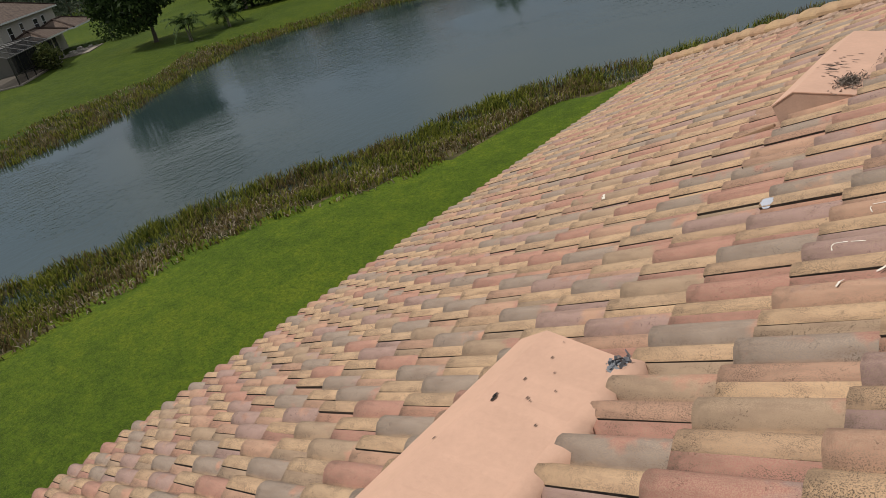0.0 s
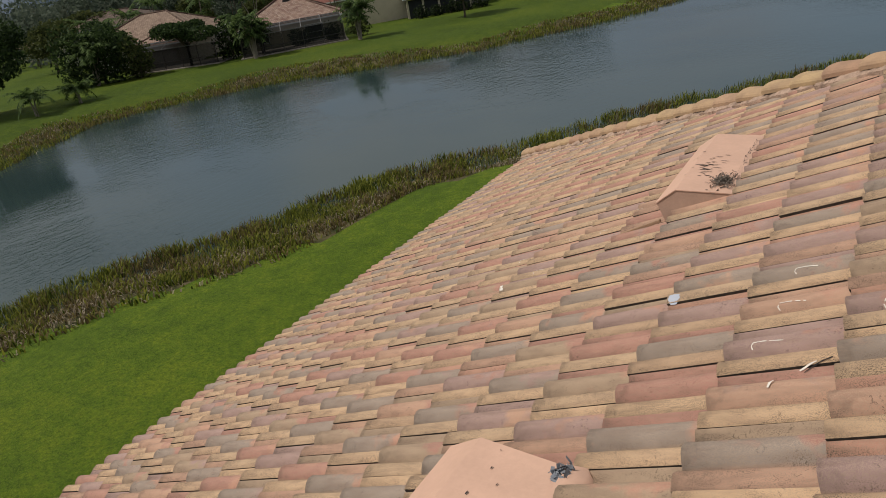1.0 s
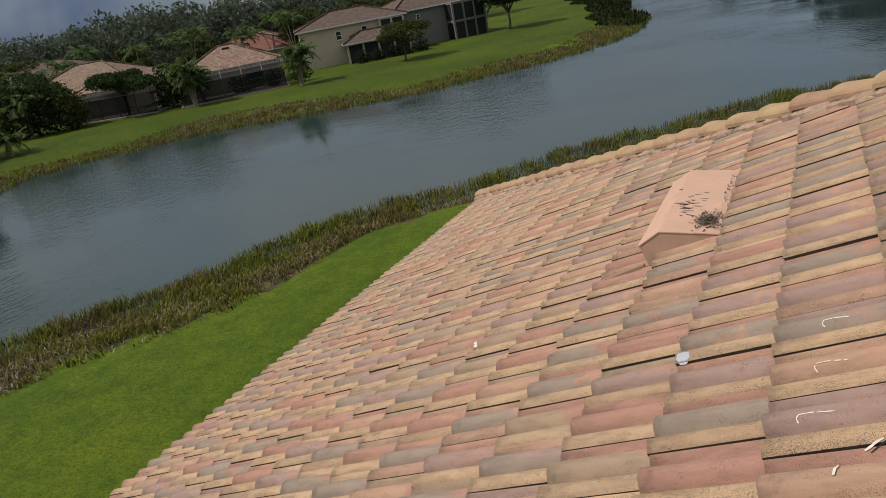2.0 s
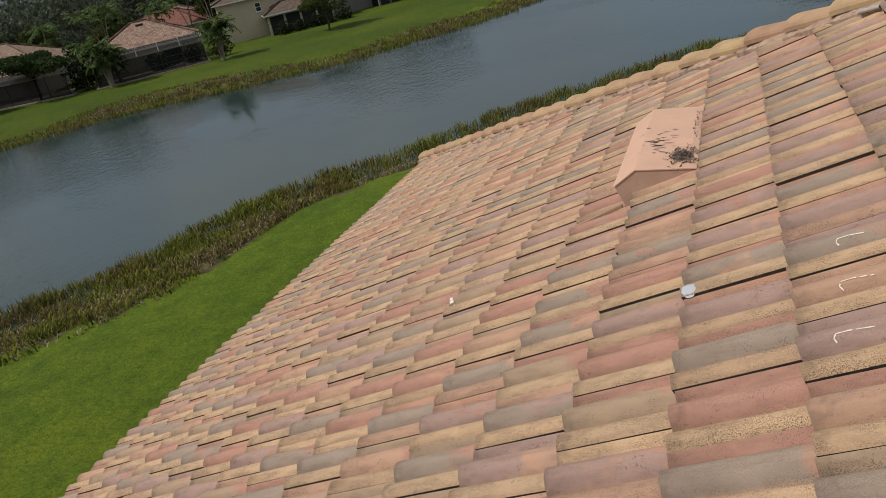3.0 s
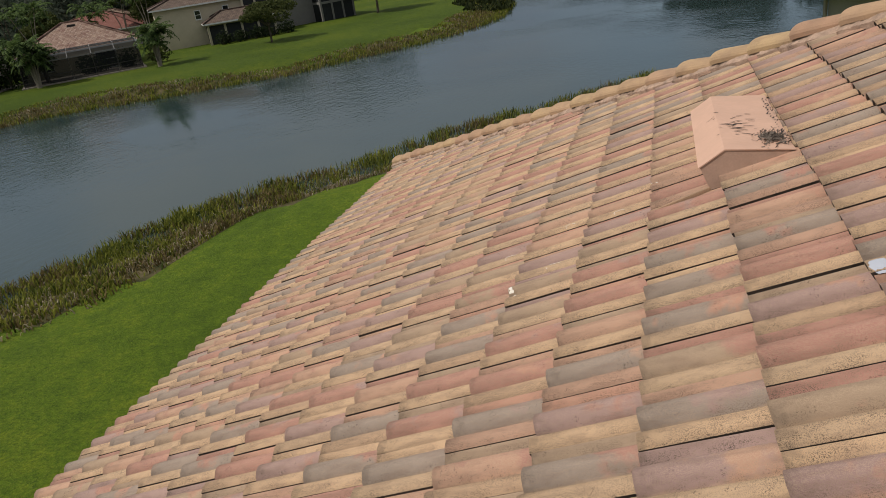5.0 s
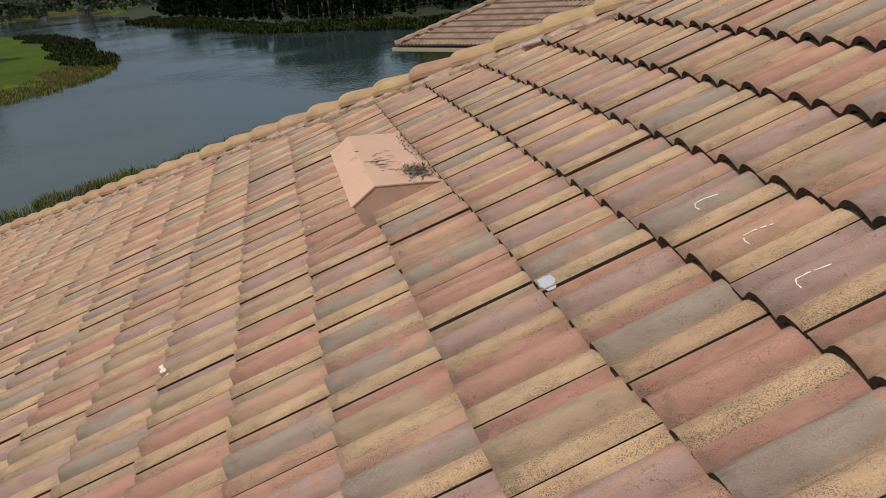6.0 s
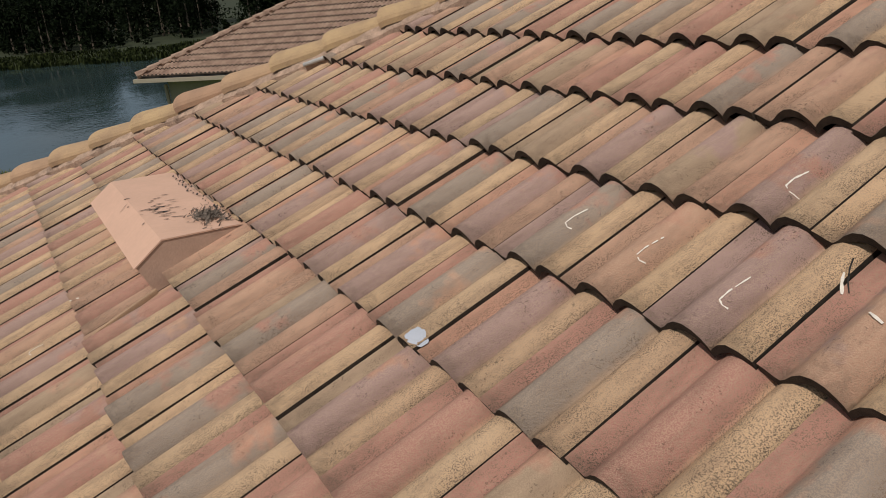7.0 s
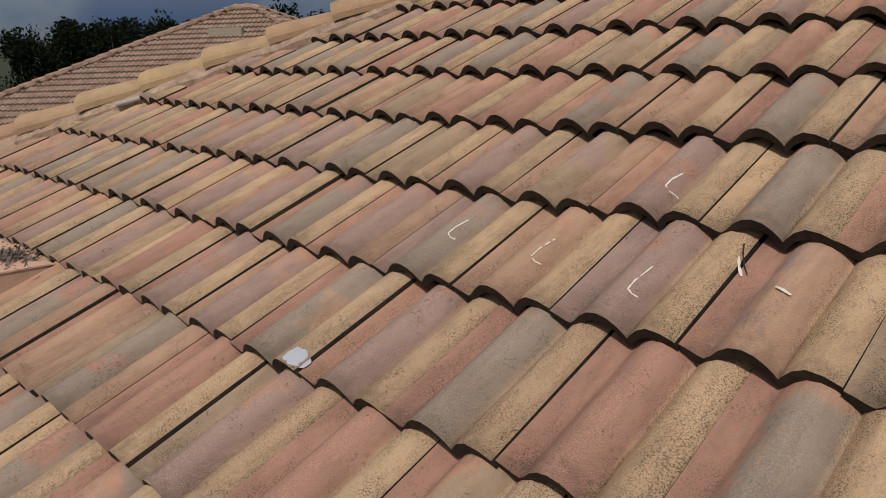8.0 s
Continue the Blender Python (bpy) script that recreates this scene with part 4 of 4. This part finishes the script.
palm(-73, 69.5, 0, 5, 3.4, 2.2, "dense low palms beside a pool cage", 20, 0.3)
bush(-88, 56, 0, 5.2, 4.2, 7.0, LEAF, "very large dense dark green shrub on the lawn", 22, 3400, size=0.34)
bush(-84, 58.5, 0, 2.8, 2.6, 4.6, LEAF_OLIVE, "tall rounded green shrub on the lawn", 23, 1300, size=0.28)
palm(-88, 55, 0, 8, 5.8, 2.8, "tall clump of areca palms among the shrubs", 24, 0.35)
bush(-76.5, 67.5, 0, 2.0, 2.0, 5.4, LEAF, "tall dark shrub between two houses", 25, 1200, size=0.28)
bush(-70, 73.8, 0, 2.2, 1.1, 2.6, LEAF, "dark shrub against a screened pool cage", 26, 600, rot=42)
bush(-67, 76.0, 0, 1.5, 1.0, 2.2, LEAF, "dark shrub against a screened pool cage", 27, 500, rot=42)
bush(-63.6, 78.0, 0, 1.4, 1.0, 2.3, LEAF_OLIVE, "green shrub against a screened pool cage", 28, 500, rot=42)
bush(-92, 30.5, 0, 2.6, 2.4, 3.0, LEAF_OLIVE, "leafy green shrub beside a patio", 29, 1100)
bush(-104, 44, 0, 3.4, 2.6, 4.0, LEAF, "dark shrub behind a patio", 30, 1000)
for k in range(5):
    bush(-62.5 + 2.3 * k * 0.74, 91.0 + 2.3 * k * 0.67, 0, 1.4, 0.9, 1.7, HEDGE, "clipped dark hedge plant before a screened porch", 40 + k, 420, "hedge", 0.2, 42)
for k, (x, y, h) in enumerate([(-96, 92, 9), (-88, 96, 8.5), (-104, 100, 9), (-84, 104, 8.5), (-92, 108, 10), (-112, 84, 8.5), (-80, 112, 9), (-118, 78, 8), (-100, 84, 8), (-108, 76, 7.5)]):
    palm(x, y, 0, 3, h, 3.0, "tall palm with a full head among the houses", 50 + k, 0.3)
for k, (x, y, h, s) in enumerate([(-99, 97, 8, 4), (-86, 110, 9, 5), (-78, 117, 9, 5), (-110, 92, 8, 4.5), (-124, 72, 8, 5), (-74, 122, 8, 4.5), (-130, 84, 9, 5), (-92, 118, 9, 5)]):
    broad_tree(x, y, 0, h, s, False, LEAF_OLIVE, "green broadleaf tree among the houses", 70 + k, 1.0, 0.3)


def woods(name, label, spots, leaf, seed, per=260, size=0.55, trunks=True):
    """Many trees at a distance, as one thing."""
    rng = np.random.default_rng(seed)
    verts, faces, index = [], [], []
    for x, y, h in spots:
        w = h * rng.uniform(0.22, 0.36)
        before = len(faces)
        for i in range(4):
            leaves_into(verts, faces, rng, (x + rng.uniform(-0.5, 0.5) * w, y + rng.uniform(-0.5, 0.5) * w, h * rng.uniform(0.4, 0.86)), (w * 0.7, w * 0.7, h * rng.uniform(0.12, 0.2)), per // 5, size, 0.3)
        leaves_into(verts, faces, rng, (x, y, h * 0.2), (w * 1.1, w * 1.1, h * 0.2), per // 5, size, 0.3)
        index += [0] * (len(faces) - before)
        if trunks:
            o = len(verts)
            r = 0.14
            verts += [(x - r, y, 0), (x + r, y - r, 0), (x + r, y + r, 0), (x + 0.3, y, h * 0.85)]
            faces += [(o, o + 1, o + 3), (o + 1, o + 2, o + 3), (o + 2, o, o + 3)]
            index += [1] * 3
    ob = new(name, mesh_from(name, verts, faces, [leaf, BARK], index))
    return tagged(ob, label, "woods", kind="stuff")


def arc_spots(n, seed, az0, az1, d0, d1, h0, h1):
    rng = np.random.default_rng(seed)
    out = []
    for i in range(n):
        az, d = math.radians(rng.uniform(az0, az1)), rng.uniform(d0, d1)
        out.append((d * math.sin(az), d * math.cos(az), rng.uniform(h0, h1)))
    return out


def bank_spots(n, seed, setback, depth, h0, h1):
    """Along the far bank, set back from the water."""
    rng = np.random.default_rng(seed)
    line = [np.array(p, dtype=float) for p in ((75, 92), (46, 104), (24, 116), (7, 122), (-5, 132), (-17, 160), (-36, 203), (-50, 265))]
    out = []
    while len(out) < n:
        i = rng.integers(len(line) - 1)
        a, b = line[i], line[i + 1]
        if rng.random() > np.linalg.norm(b - a) / 65:
            continue
        d = (b - a) / np.linalg.norm(b - a)
        side = np.array([d[1], -d[0]])
        p = a + (b - a) * rng.random() + side * (setback + rng.random() ** 1.3 * depth)
        out.append((p[0], p[1], rng.uniform(h0, h1) * (0.62 if p[1] > 150 and p[0] < -5 else 1.0)))
    return out


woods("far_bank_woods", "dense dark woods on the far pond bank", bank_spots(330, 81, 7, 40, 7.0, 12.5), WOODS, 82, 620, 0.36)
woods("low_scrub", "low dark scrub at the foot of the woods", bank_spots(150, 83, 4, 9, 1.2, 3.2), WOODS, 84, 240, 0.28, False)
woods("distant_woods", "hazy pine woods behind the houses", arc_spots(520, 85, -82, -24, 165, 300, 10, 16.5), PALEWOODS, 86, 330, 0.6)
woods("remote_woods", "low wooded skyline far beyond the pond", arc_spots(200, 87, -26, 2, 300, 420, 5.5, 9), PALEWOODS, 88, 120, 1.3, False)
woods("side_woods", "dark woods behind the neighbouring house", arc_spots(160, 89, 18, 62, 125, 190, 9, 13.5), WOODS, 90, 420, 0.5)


# ---------------------------------------------------------------- houses
def hip_roof(name, parent, w, d, eave, rise, over, mat, label):
    """A hip roof over a w x d body centred on the origin, with a boxed edge."""
    x, y = w / 2 + over, d / 2 + over
    r = max(0.3, x - y) if x >= y else 0.0
    ry = max(0.3, y - x) if y > x else 0.0
    h = eave + rise
    v = [(-x, -y, eave), (x, -y, eave), (x, y, eave), (-x, y, eave), (-r, -ry, h), (r, ry, h)]
    low = [(a, b, c - 0.2) for a, b, c in v[:4]]
    if x >= y:
        f = [(0, 1, 5, 4), (1, 2, 5), (2, 3, 4, 5), (3, 0, 4)]
    else:
        f = [(0, 1, 4), (1, 2, 5, 4), (2, 3, 5), (3, 0, 4, 5)]
    faces = list(f) + [(6, 7, 1, 0), (7, 8, 2, 1), (8, 9, 3, 2), (9, 6, 0, 3), (9, 8, 7, 6)]
    verts = v + low
    uvs = []
    for fc in faces:
        a = Vector(verts[fc[0]])
        e = (Vector(verts[fc[1]]) - a).normalized()
        n = e.cross(Vector(verts[fc[2]]) - a).normalized()
        u = n.cross(e)
        uvs += [((Vector(verts[i]) - a) @ e, (Vector(verts[i]) - a) @ u) for i in fc]
    ob = new(name, mesh_from(name, verts, faces, [mat, WHITE], [0] * len(f) + [1] * 5, uvs))
    ob.parent = parent
    if label:
        tagged(ob, label)
    # ridge and hip caps
    ends = [(v[0], v[4]), (v[3], v[4]), (v[1], v[5] if x >= y else v[4]), (v[2], v[5]), (v[4], v[5])]
    if x < y:
        ends = [(v[0], v[4]), (v[1], v[4]), (v[2], v[5]), (v[3], v[5]), (v[4], v[5])]
    for a, b in ends:
        bm = bmesh.new()
        tube(bm, [Vector(a) + Vector((0, 0, 0.02)), Vector(b) + Vector((0, 0, 0.05))], [0.13, 0.13], 6)
        c = part("ridge_cap", bm, mat, ob)
    return ob


def window(parent, x, y, z, w, h, dark=True):
    """A window in a wall that faces -y: frame, sill and pane, slightly proud."""
    f = part("window", boxed(x - w / 2 - 0.09, y - 0.06, z - 0.09, x + w / 2 + 0.09, y + 0.02, z + h + 0.09, 0.01), WHITE, parent, "white framed window")
    part("pane", boxed(x - w / 2, y - 0.075, z, x + w / 2, y - 0.062, z + h), GLASS, f)
    part("glazing_bar", boxed(x - w / 2, y - 0.095, z + h * 0.5 - 0.03, x + w / 2, y - 0.077, z + h * 0.5 + 0.03), WHITE, f)
    part("sill", boxed(x - w / 2 - 0.12, y - 0.12, z - 0.16, x + w / 2 + 0.12, y - 0.061, z - 0.092), WHITE, f)


def porch(parent, x0, x1, y0, depth, z0, z1, bays, wall, side=True):
    """A screened porch: dark screens in bays between columns, on the wall that faces -y."""
    n = part("porch", boxed(x0, y0 - depth, z0, x1, y0 - depth + 0.06, z1 - 0.35), SCREENED, parent, "dark insect screens between columns")
    part("screen", boxed(x0, y0 - depth + 0.06, z0, x0 + 0.06, y0, z1 - 0.35), SCREENED, n)
    part("screen", boxed(x1 - 0.06, y0 - depth + 0.06, z0, x1, y0, z1 - 0.35), SCREENED, n)
    part("beam", boxed(x0 - 0.1, y0 - depth - 0.1, z1 - 0.35, x1 + 0.1, y0, z1), wall, n)
    for i in range(bays + 1):
        x = x0 + (x1 - x0) * i / bays
        part("column", boxed(x - 0.16, y0 - depth - 0.09, z0, x + 0.16, y0 - depth + 0.2, z1 - 0.35, 0.02), wall, n)
    for i in range(1, 3):
        y = y0 - depth + depth * i / 2
        part("column", boxed(x1 - 0.12, y - 0.3, z0, x1 + 0.1, y, z1 - 0.35, 0.02), wall, n)


def pool_cage(m, w, d, h, label):
    """A screened pool enclosure: bronze frame, dark screen roof and sides, a paved deck with a low kerb."""
    c = base("pool_cage", m, label, "pool cage", "screened pool cages")
    part("deck", boxed(-w / 2 - 0.4, -d / 2 - 0.4, -0.2, w / 2 + 0.4, d / 2, 0.12, 0.03), PAVER, c)
    n = int(w / 2.2)
    for i in range(n + 1):
        x = -w / 2 + w * i / n
        part("post", boxed(x - 0.05, -d / 2 - 0.05, 0.12, x + 0.05, -d / 2 + 0.05, h), BRONZE, c)
        bm = bmesh.new()
        tube(bm, [(x, -d / 2, h), (x, -d / 2 + d * 0.3, h + 0.75), (x, d / 2, h + 0.75)], [0.06, 0.06, 0.06], 4)
        part("rafter", bm, PALEBRONZE, c)
    for k, (y, z) in enumerate(((-d / 2, h), (-d / 2 + d * 0.3, h + 0.75), (0.2 * d, h + 0.75))):
        part("rail", boxed(-w / 2, y - 0.05, z - 0.05, w / 2, y + 0.05, z + 0.05), PALEBRONZE, c)
    part("rail", boxed(-w / 2, -d / 2 - 0.04, 1.0, w / 2, -d / 2 + 0.04, 1.08), BRONZE, c)
    bm = bmesh.new()
    for i in range(n):
        xa, xb = -w / 2 + w * i / n + 0.06, -w / 2 + w * (i + 1) / n - 0.06
        box(bm, xa, -d / 2 - 0.004, 0.14, xb, -d / 2 + 0.004, h - 0.06)
    part("screen", bm, CAGE_SCREEN, c, "see-through dark insect screen")
    bm = bmesh.new()
    a = [(-w / 2, -d / 2, h + 0.01), (w / 2, -d / 2, h + 0.01), (w / 2, -d / 2 + d * 0.3, h + 0.76), (-w / 2, -d / 2 + d * 0.3, h + 0.76), (w / 2, d / 2, h + 0.76), (-w / 2, d / 2, h + 0.76)]
    v = [bm.verts.new(p) for p in a]
    bm.faces.new((v[0], v[1], v[2], v[3]))
    bm.faces.new((v[3], v[2], v[4], v[5]))
    part("roof_screen", bm, CAGE_SCREEN, c, "see-through dark insect screen")
    for sx in (-w / 2, w / 2):
        bm = bmesh.new()
        v = [bm.verts.new(p) for p in ((sx, -d / 2, 0.14), (sx, d / 2, 0.14), (sx, d / 2, h + 0.75), (sx, -d / 2 + d * 0.3, h + 0.75), (sx, -d / 2, h))]
        bm.faces.new(v)
        part("side_screen", bm, CAGE_SCREEN, c)
    return c


def home(m, w, d, eave, rise, wall, roofmat, label, storeys=1, windows=(), over=0.6):
    h = base("villa", m, label, "house")
    part("wall", boxed(-w / 2, -d / 2, -0.3, w / 2, d / 2, eave), wall, h)
    hip_roof("roof", h, w, d, eave + 0.05, rise, over, roofmat, "")
    for x, z, ww, hh in windows:
        window(h, x, -d / 2, z, ww, hh)
    return h


def facing(cx, cy, nx, ny):
    """A pose whose -y looks along (nx, ny)."""
    return pose(cx, cy, 0, 0, 0, math.degrees(math.atan2(nx, -ny)))


# the pale two-storey house with its dark pool cage, at the left end of the shore
h = home(facing(-110, 31, 0.64, 0.77), 20, 11, 5.8, 2.4, PALEWALL, ROOF_BROWN, "pale two-storey stucco house with a brown tile roof", 2, [(-3, 3.6, 1.0, 1.5), (2, 3.8, 1.4, 1.2), (5, 3.6, 1.0, 1.5), (-7, 3.6, 1.2, 1.4)])
porch(h, -7.5, -2.0, -5.5, 3.0, 0.0, 3.0, 3, PALEWALL)
hp = hip_roof("porch_roof", h, 8, 5, 3.0, 1.1, 0.3, ROOF_BROWN, "brown tile porch roof")
hp.matrix_basis = pose(-4.5, -7.0, 0)
hp = hip_roof("porch_roof", h, 9, 6, 3.0, 1.3, 0.3, ROOF_BROWN, "brown tile porch roof")
hp.matrix_basis = pose(5.0, -7.2, 0)
pool_cage(facing(-93.5, 26.5, 0.64, 0.77), 13, 6, 2.9, "dark bronze screened pool cage with a shaded deck")
patio = base("patio", facing(-101.5, 38.0, 0.64, 0.77), "pale stone patio with stacked slabs beside a house", "patio")
part("slab", boxed(-3.5, -2.0, -0.1, 3.5, 2.0, 0.1, 0.02), PAVER, patio)
for k, (x, y, z, w) in enumerate(((-2, 0.4, 0.1, 1.2), (-0.4, -0.3, 0.1, 0.9), (1.1, 0.5, 0.1, 1.3), (2.4, -0.6, 0.1, 0.8), (-1.9, 0.5, 0.32, 0.9), (1.2, 0.4, 0.34, 0.8))):
    part("stone", boxed(x - w / 2, y - w / 3, z, x + w / 2, y + w / 3, z + 0.22, 0.05), PALEWALL, patio)
# the tiled house with a long cage
h = home(facing(-97.5, 73.5, 0.45, -0.89), 17, 13, 3.6, 3.3, PALEWALL, ROOF_TAN, "single-storey pale house with a tan tile hip roof", 1, [(-5, 0.9, 1.4, 1.3), (4, 0.9, 1.4, 1.3)])
hp = hip_roof("wing_roof", h, 8, 9, 3.1, 2.0, 0.4, ROOF_PINK, "pink and buff tile wing roof")
hp.matrix_basis = pose(5.2, -7.0, 0)
part("wing_wall", boxed(1.6, -11.0, -0.3, 8.8, -6.5, 3.1), PALEWALL, h)
pool_cage(facing(-84, 66.2, 0.30, -0.95), 13, 6.5, 2.7, "long screened pool cage with a paved deck")
# the house with a pyramid roof
h = home(facing(-77.5, 80.5, 0.67, -0.74), 14, 12, 2.9, 3.1, CREAM, ROOF_PINK, "single-storey house with a mottled pink tile pyramid roof", 1, [(-4, 0.9, 1.4, 1.3), (3, 0.2, 2.4, 2.0)])
part("chimney_vent", boxed(-0.5, -1.2, 5.2, 0.5, -0.6, 5.75, 0.03), BRONZE, h)
pool_cage(facing(-70.3, 72.6, 0.67, -0.74), 13, 6.0, 2.6, "screened pool cage before a pink tile roof")
# the beige two-storey house
h = home(facing(-69.5, 100, 0.62, -0.78), 16, 11, 5.6, 2.0, CREAM, ROOF_BROWN, "beige two-storey stucco house with a brown tile hip roof", 2, [(-2.2, 3.6, 0.7, 1.1), (1.8, 3.7, 0.7, 1.1)])
porch(h, -1.5, 7.8, -5.5, 3.6, 0.0, 2.9, 4, CREAM)
hp = hip_roof("porch_roof", h, 10, 5.5, 2.95, 1.3, 0.3, ROOF_BROWN, "brown tile porch roof")
hp.matrix_basis = pose(3.2, -7.0, 0)
porch(h, 4.2, 7.8, -5.5, 0.4, 3.4, 5.6, 2, CREAM)
# the grey house with a screened gallery on two storeys
h = home(facing(-63, 112, 0.83, -0.55), 15, 11, 5.7, 2.2, GREYWALL, ROOF_BROWN, "grey two-storey stucco house with a brown tile roof and screened galleries", 2, [(-3.5, 4.1, 0.5, 0.7)])
porch(h, 1.5, 7.4, -5.5, 2.4, 0.0, 2.9, 3, GREYWALL)
porch(h, 1.5, 7.4, -5.5, 2.4, 2.9, 5.7, 3, GREYWALL)
# roofs further back
home(pose(-101, 112, 0, 0, 0, 25), 17, 13, 3.0, 2.9, PALEWALL, ROOF_RED, "house with a red tile roof behind palms")
home(pose(-125, 87, 0, 0, 0, 35), 17, 13, 5.6, 2.4, PALEWALL, ROOF_BROWN, "two-storey house with a brown tile roof among trees")
home(pose(-171, 103, 0, 0, 0, 30), 17, 12, 2.9, 2.6, CREAM, ROOF_TAN, "low cream house with a tan tile roof")
home(pose(-112, 128, 0, 0, 0, 30), 15, 12, 3.2, 2.6, CREAM, ROOF_TAN, "distant house with a buff tile roof among palms")
home(pose(-98, 134, 0, 0, 0, 30), 14, 12, 3.2, 2.6, CREAM, ROOF_RED, "distant house with a reddish tile roof among palms")
home(pose(-84, 134, 0, 0, 0, 40), 15, 12, 4.2, 2.6, CREAM, ROOF_BROWN, "distant house with a brown tile roof behind the beige house")


def neighbour():
    """The house next door: its hip roof, laid in courses of small rolls, shows over our hip."""
    a, b = Vector((0.643, -0.766, 0)), Vector((0.766, 0.643, 0))
    corner = Vector((2.1, 23.6, 0))
    la, lb, eave, slope = 15.3, 14.6, 5.86, 0.445
    centre = corner + a * la / 2 + b * lb / 2
    m = pose(centre.x, centre.y, 0, 0, 0, math.degrees(math.atan2(a.y, a.x)))
    h = base("villa", m, "neighbouring tan stucco house with buff tile roof and white gutter", "house")
    part("wall", boxed(-la / 2 + 0.6, -lb / 2 + 0.6, -0.3, la / 2 - 0.6, lb / 2 - 0.6, eave - 0.15), NEIGHBOUR_WALL, h)
    part("soffit", boxed(-la / 2 + 0.05, -lb / 2 + 0.05, eave - 0.16, la / 2 - 0.05, lb / 2 - 0.05, eave - 0.12), WHITE, h)
    for x0, y0, x1, y1 in ((-la / 2 - 0.1, -lb / 2 - 0.1, la / 2 + 0.1, -lb / 2), (-la / 2 - 0.1, lb / 2, la / 2 + 0.1, lb / 2 + 0.1), (-la / 2 - 0.1, -lb / 2, -la / 2, lb / 2), (la / 2, -lb / 2, la / 2 + 0.1, lb / 2)):
        part("gutter", boxed(x0, y0, eave - 0.14, x1, y1, eave - 0.02, 0.01), GUTTER, h)
    part("downspout", boxed(-la / 2 + 0.50, -lb / 2 + 0.50, 0, -la / 2 + 0.59, -lb / 2 + 0.59, eave - 0.3, 0.01), GUTTER, h)
    half = lb / 2
    rise = half * slope
    bm = bmesh.new()
    r = la / 2 - half
    v = [bm.verts.new(p) for p in ((-la / 2, -half, eave), (la / 2, -half, eave), (la / 2, half, eave), (-la / 2, half, eave), (-r, 0, eave + rise), (r, 0, eave + rise))]
    for f in ((0, 1, 5, 4), (1, 2, 5), (2, 3, 4, 5), (3, 0, 4)):
        bm.faces.new([v[i] for i in f])
    rf = part("roof", bm, DECK, h, "buff and tan tile hip roof")
    verts, faces, uvs = [], [], []
    step, wave = 0.355, 0.15
    ang = math.atan(slope)
    for side in range(4):
        span = la if side % 2 == 0 else lb
        turn = Matrix.Rotation(side * math.pi / 2, 4, "Z")
        n = int(half / math.cos(ang) / step)
        for k in range(n + 1):
            s0, s1 = k * step, min((k + 1) * step + 0.03, half / math.cos(ang))
            y0 = s0 * math.cos(ang)
            x0, x1 = -span / 2 + y0 + 0.05, span / 2 - y0 - 0.05
            cols = int((x1 - x0) / (wave / 4))
            if cols < 2:
                continue
            rows = []
            dist = half if side % 2 == 0 else la / 2
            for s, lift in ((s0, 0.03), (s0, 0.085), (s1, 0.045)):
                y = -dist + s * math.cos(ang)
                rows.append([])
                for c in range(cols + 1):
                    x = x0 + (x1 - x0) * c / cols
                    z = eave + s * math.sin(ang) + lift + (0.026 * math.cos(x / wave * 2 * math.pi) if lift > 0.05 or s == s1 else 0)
                    rows[-1].append(len(verts))
                    verts.append(tuple(turn @ Vector((x, y, z))))
            for band, (ra, rb) in enumerate(zip(rows, rows[1:])):
                for c in range(cols):
                    faces.append((ra[c], ra[c + 1], rb[c + 1], rb[c]))
                    # the upright lip of each course gets the near-black tile end
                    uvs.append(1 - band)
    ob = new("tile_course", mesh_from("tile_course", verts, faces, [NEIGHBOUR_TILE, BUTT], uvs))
    ob.parent = rf
    tagged(ob, "courses of small buff barrel tiles", kind="stuff")
    for pa, pb in ((v0, v1) for v0, v1 in (((-la / 2, -half, eave), (-r, 0, eave + rise)), ((-la / 2, half, eave), (-r, 0, eave + rise)), ((la / 2, -half, eave), (r, 0, eave + rise)), ((la / 2, half, eave), (r, 0, eave + rise)), ((-r, 0, eave + rise), (r, 0, eave + rise)))):
        pa, pb = Vector(pa), Vector(pb)
        n = max(2, int((pb - pa).length / 0.40))
        for i in range(n):
            bm = bmesh.new()
            p, q = pa.lerp(pb, i / n), pa.lerp(pb, (i + 1) / n)
            tube(bm, [p + Vector((0, 0, 0.07)), q + Vector((0, 0, 0.06))], [0.13, 0.11], 8)
            part("hip_cap", bm, NEIGHBOUR_TILE, rf)
    vent = part("roof_vent", boxed(-0.55, -2.0, eave + rise - 0.86, 0.55, -1.75, eave + rise - 0.58, 0.02), GUTTER, rf, "long white roof vent")
    return h


neighbour()
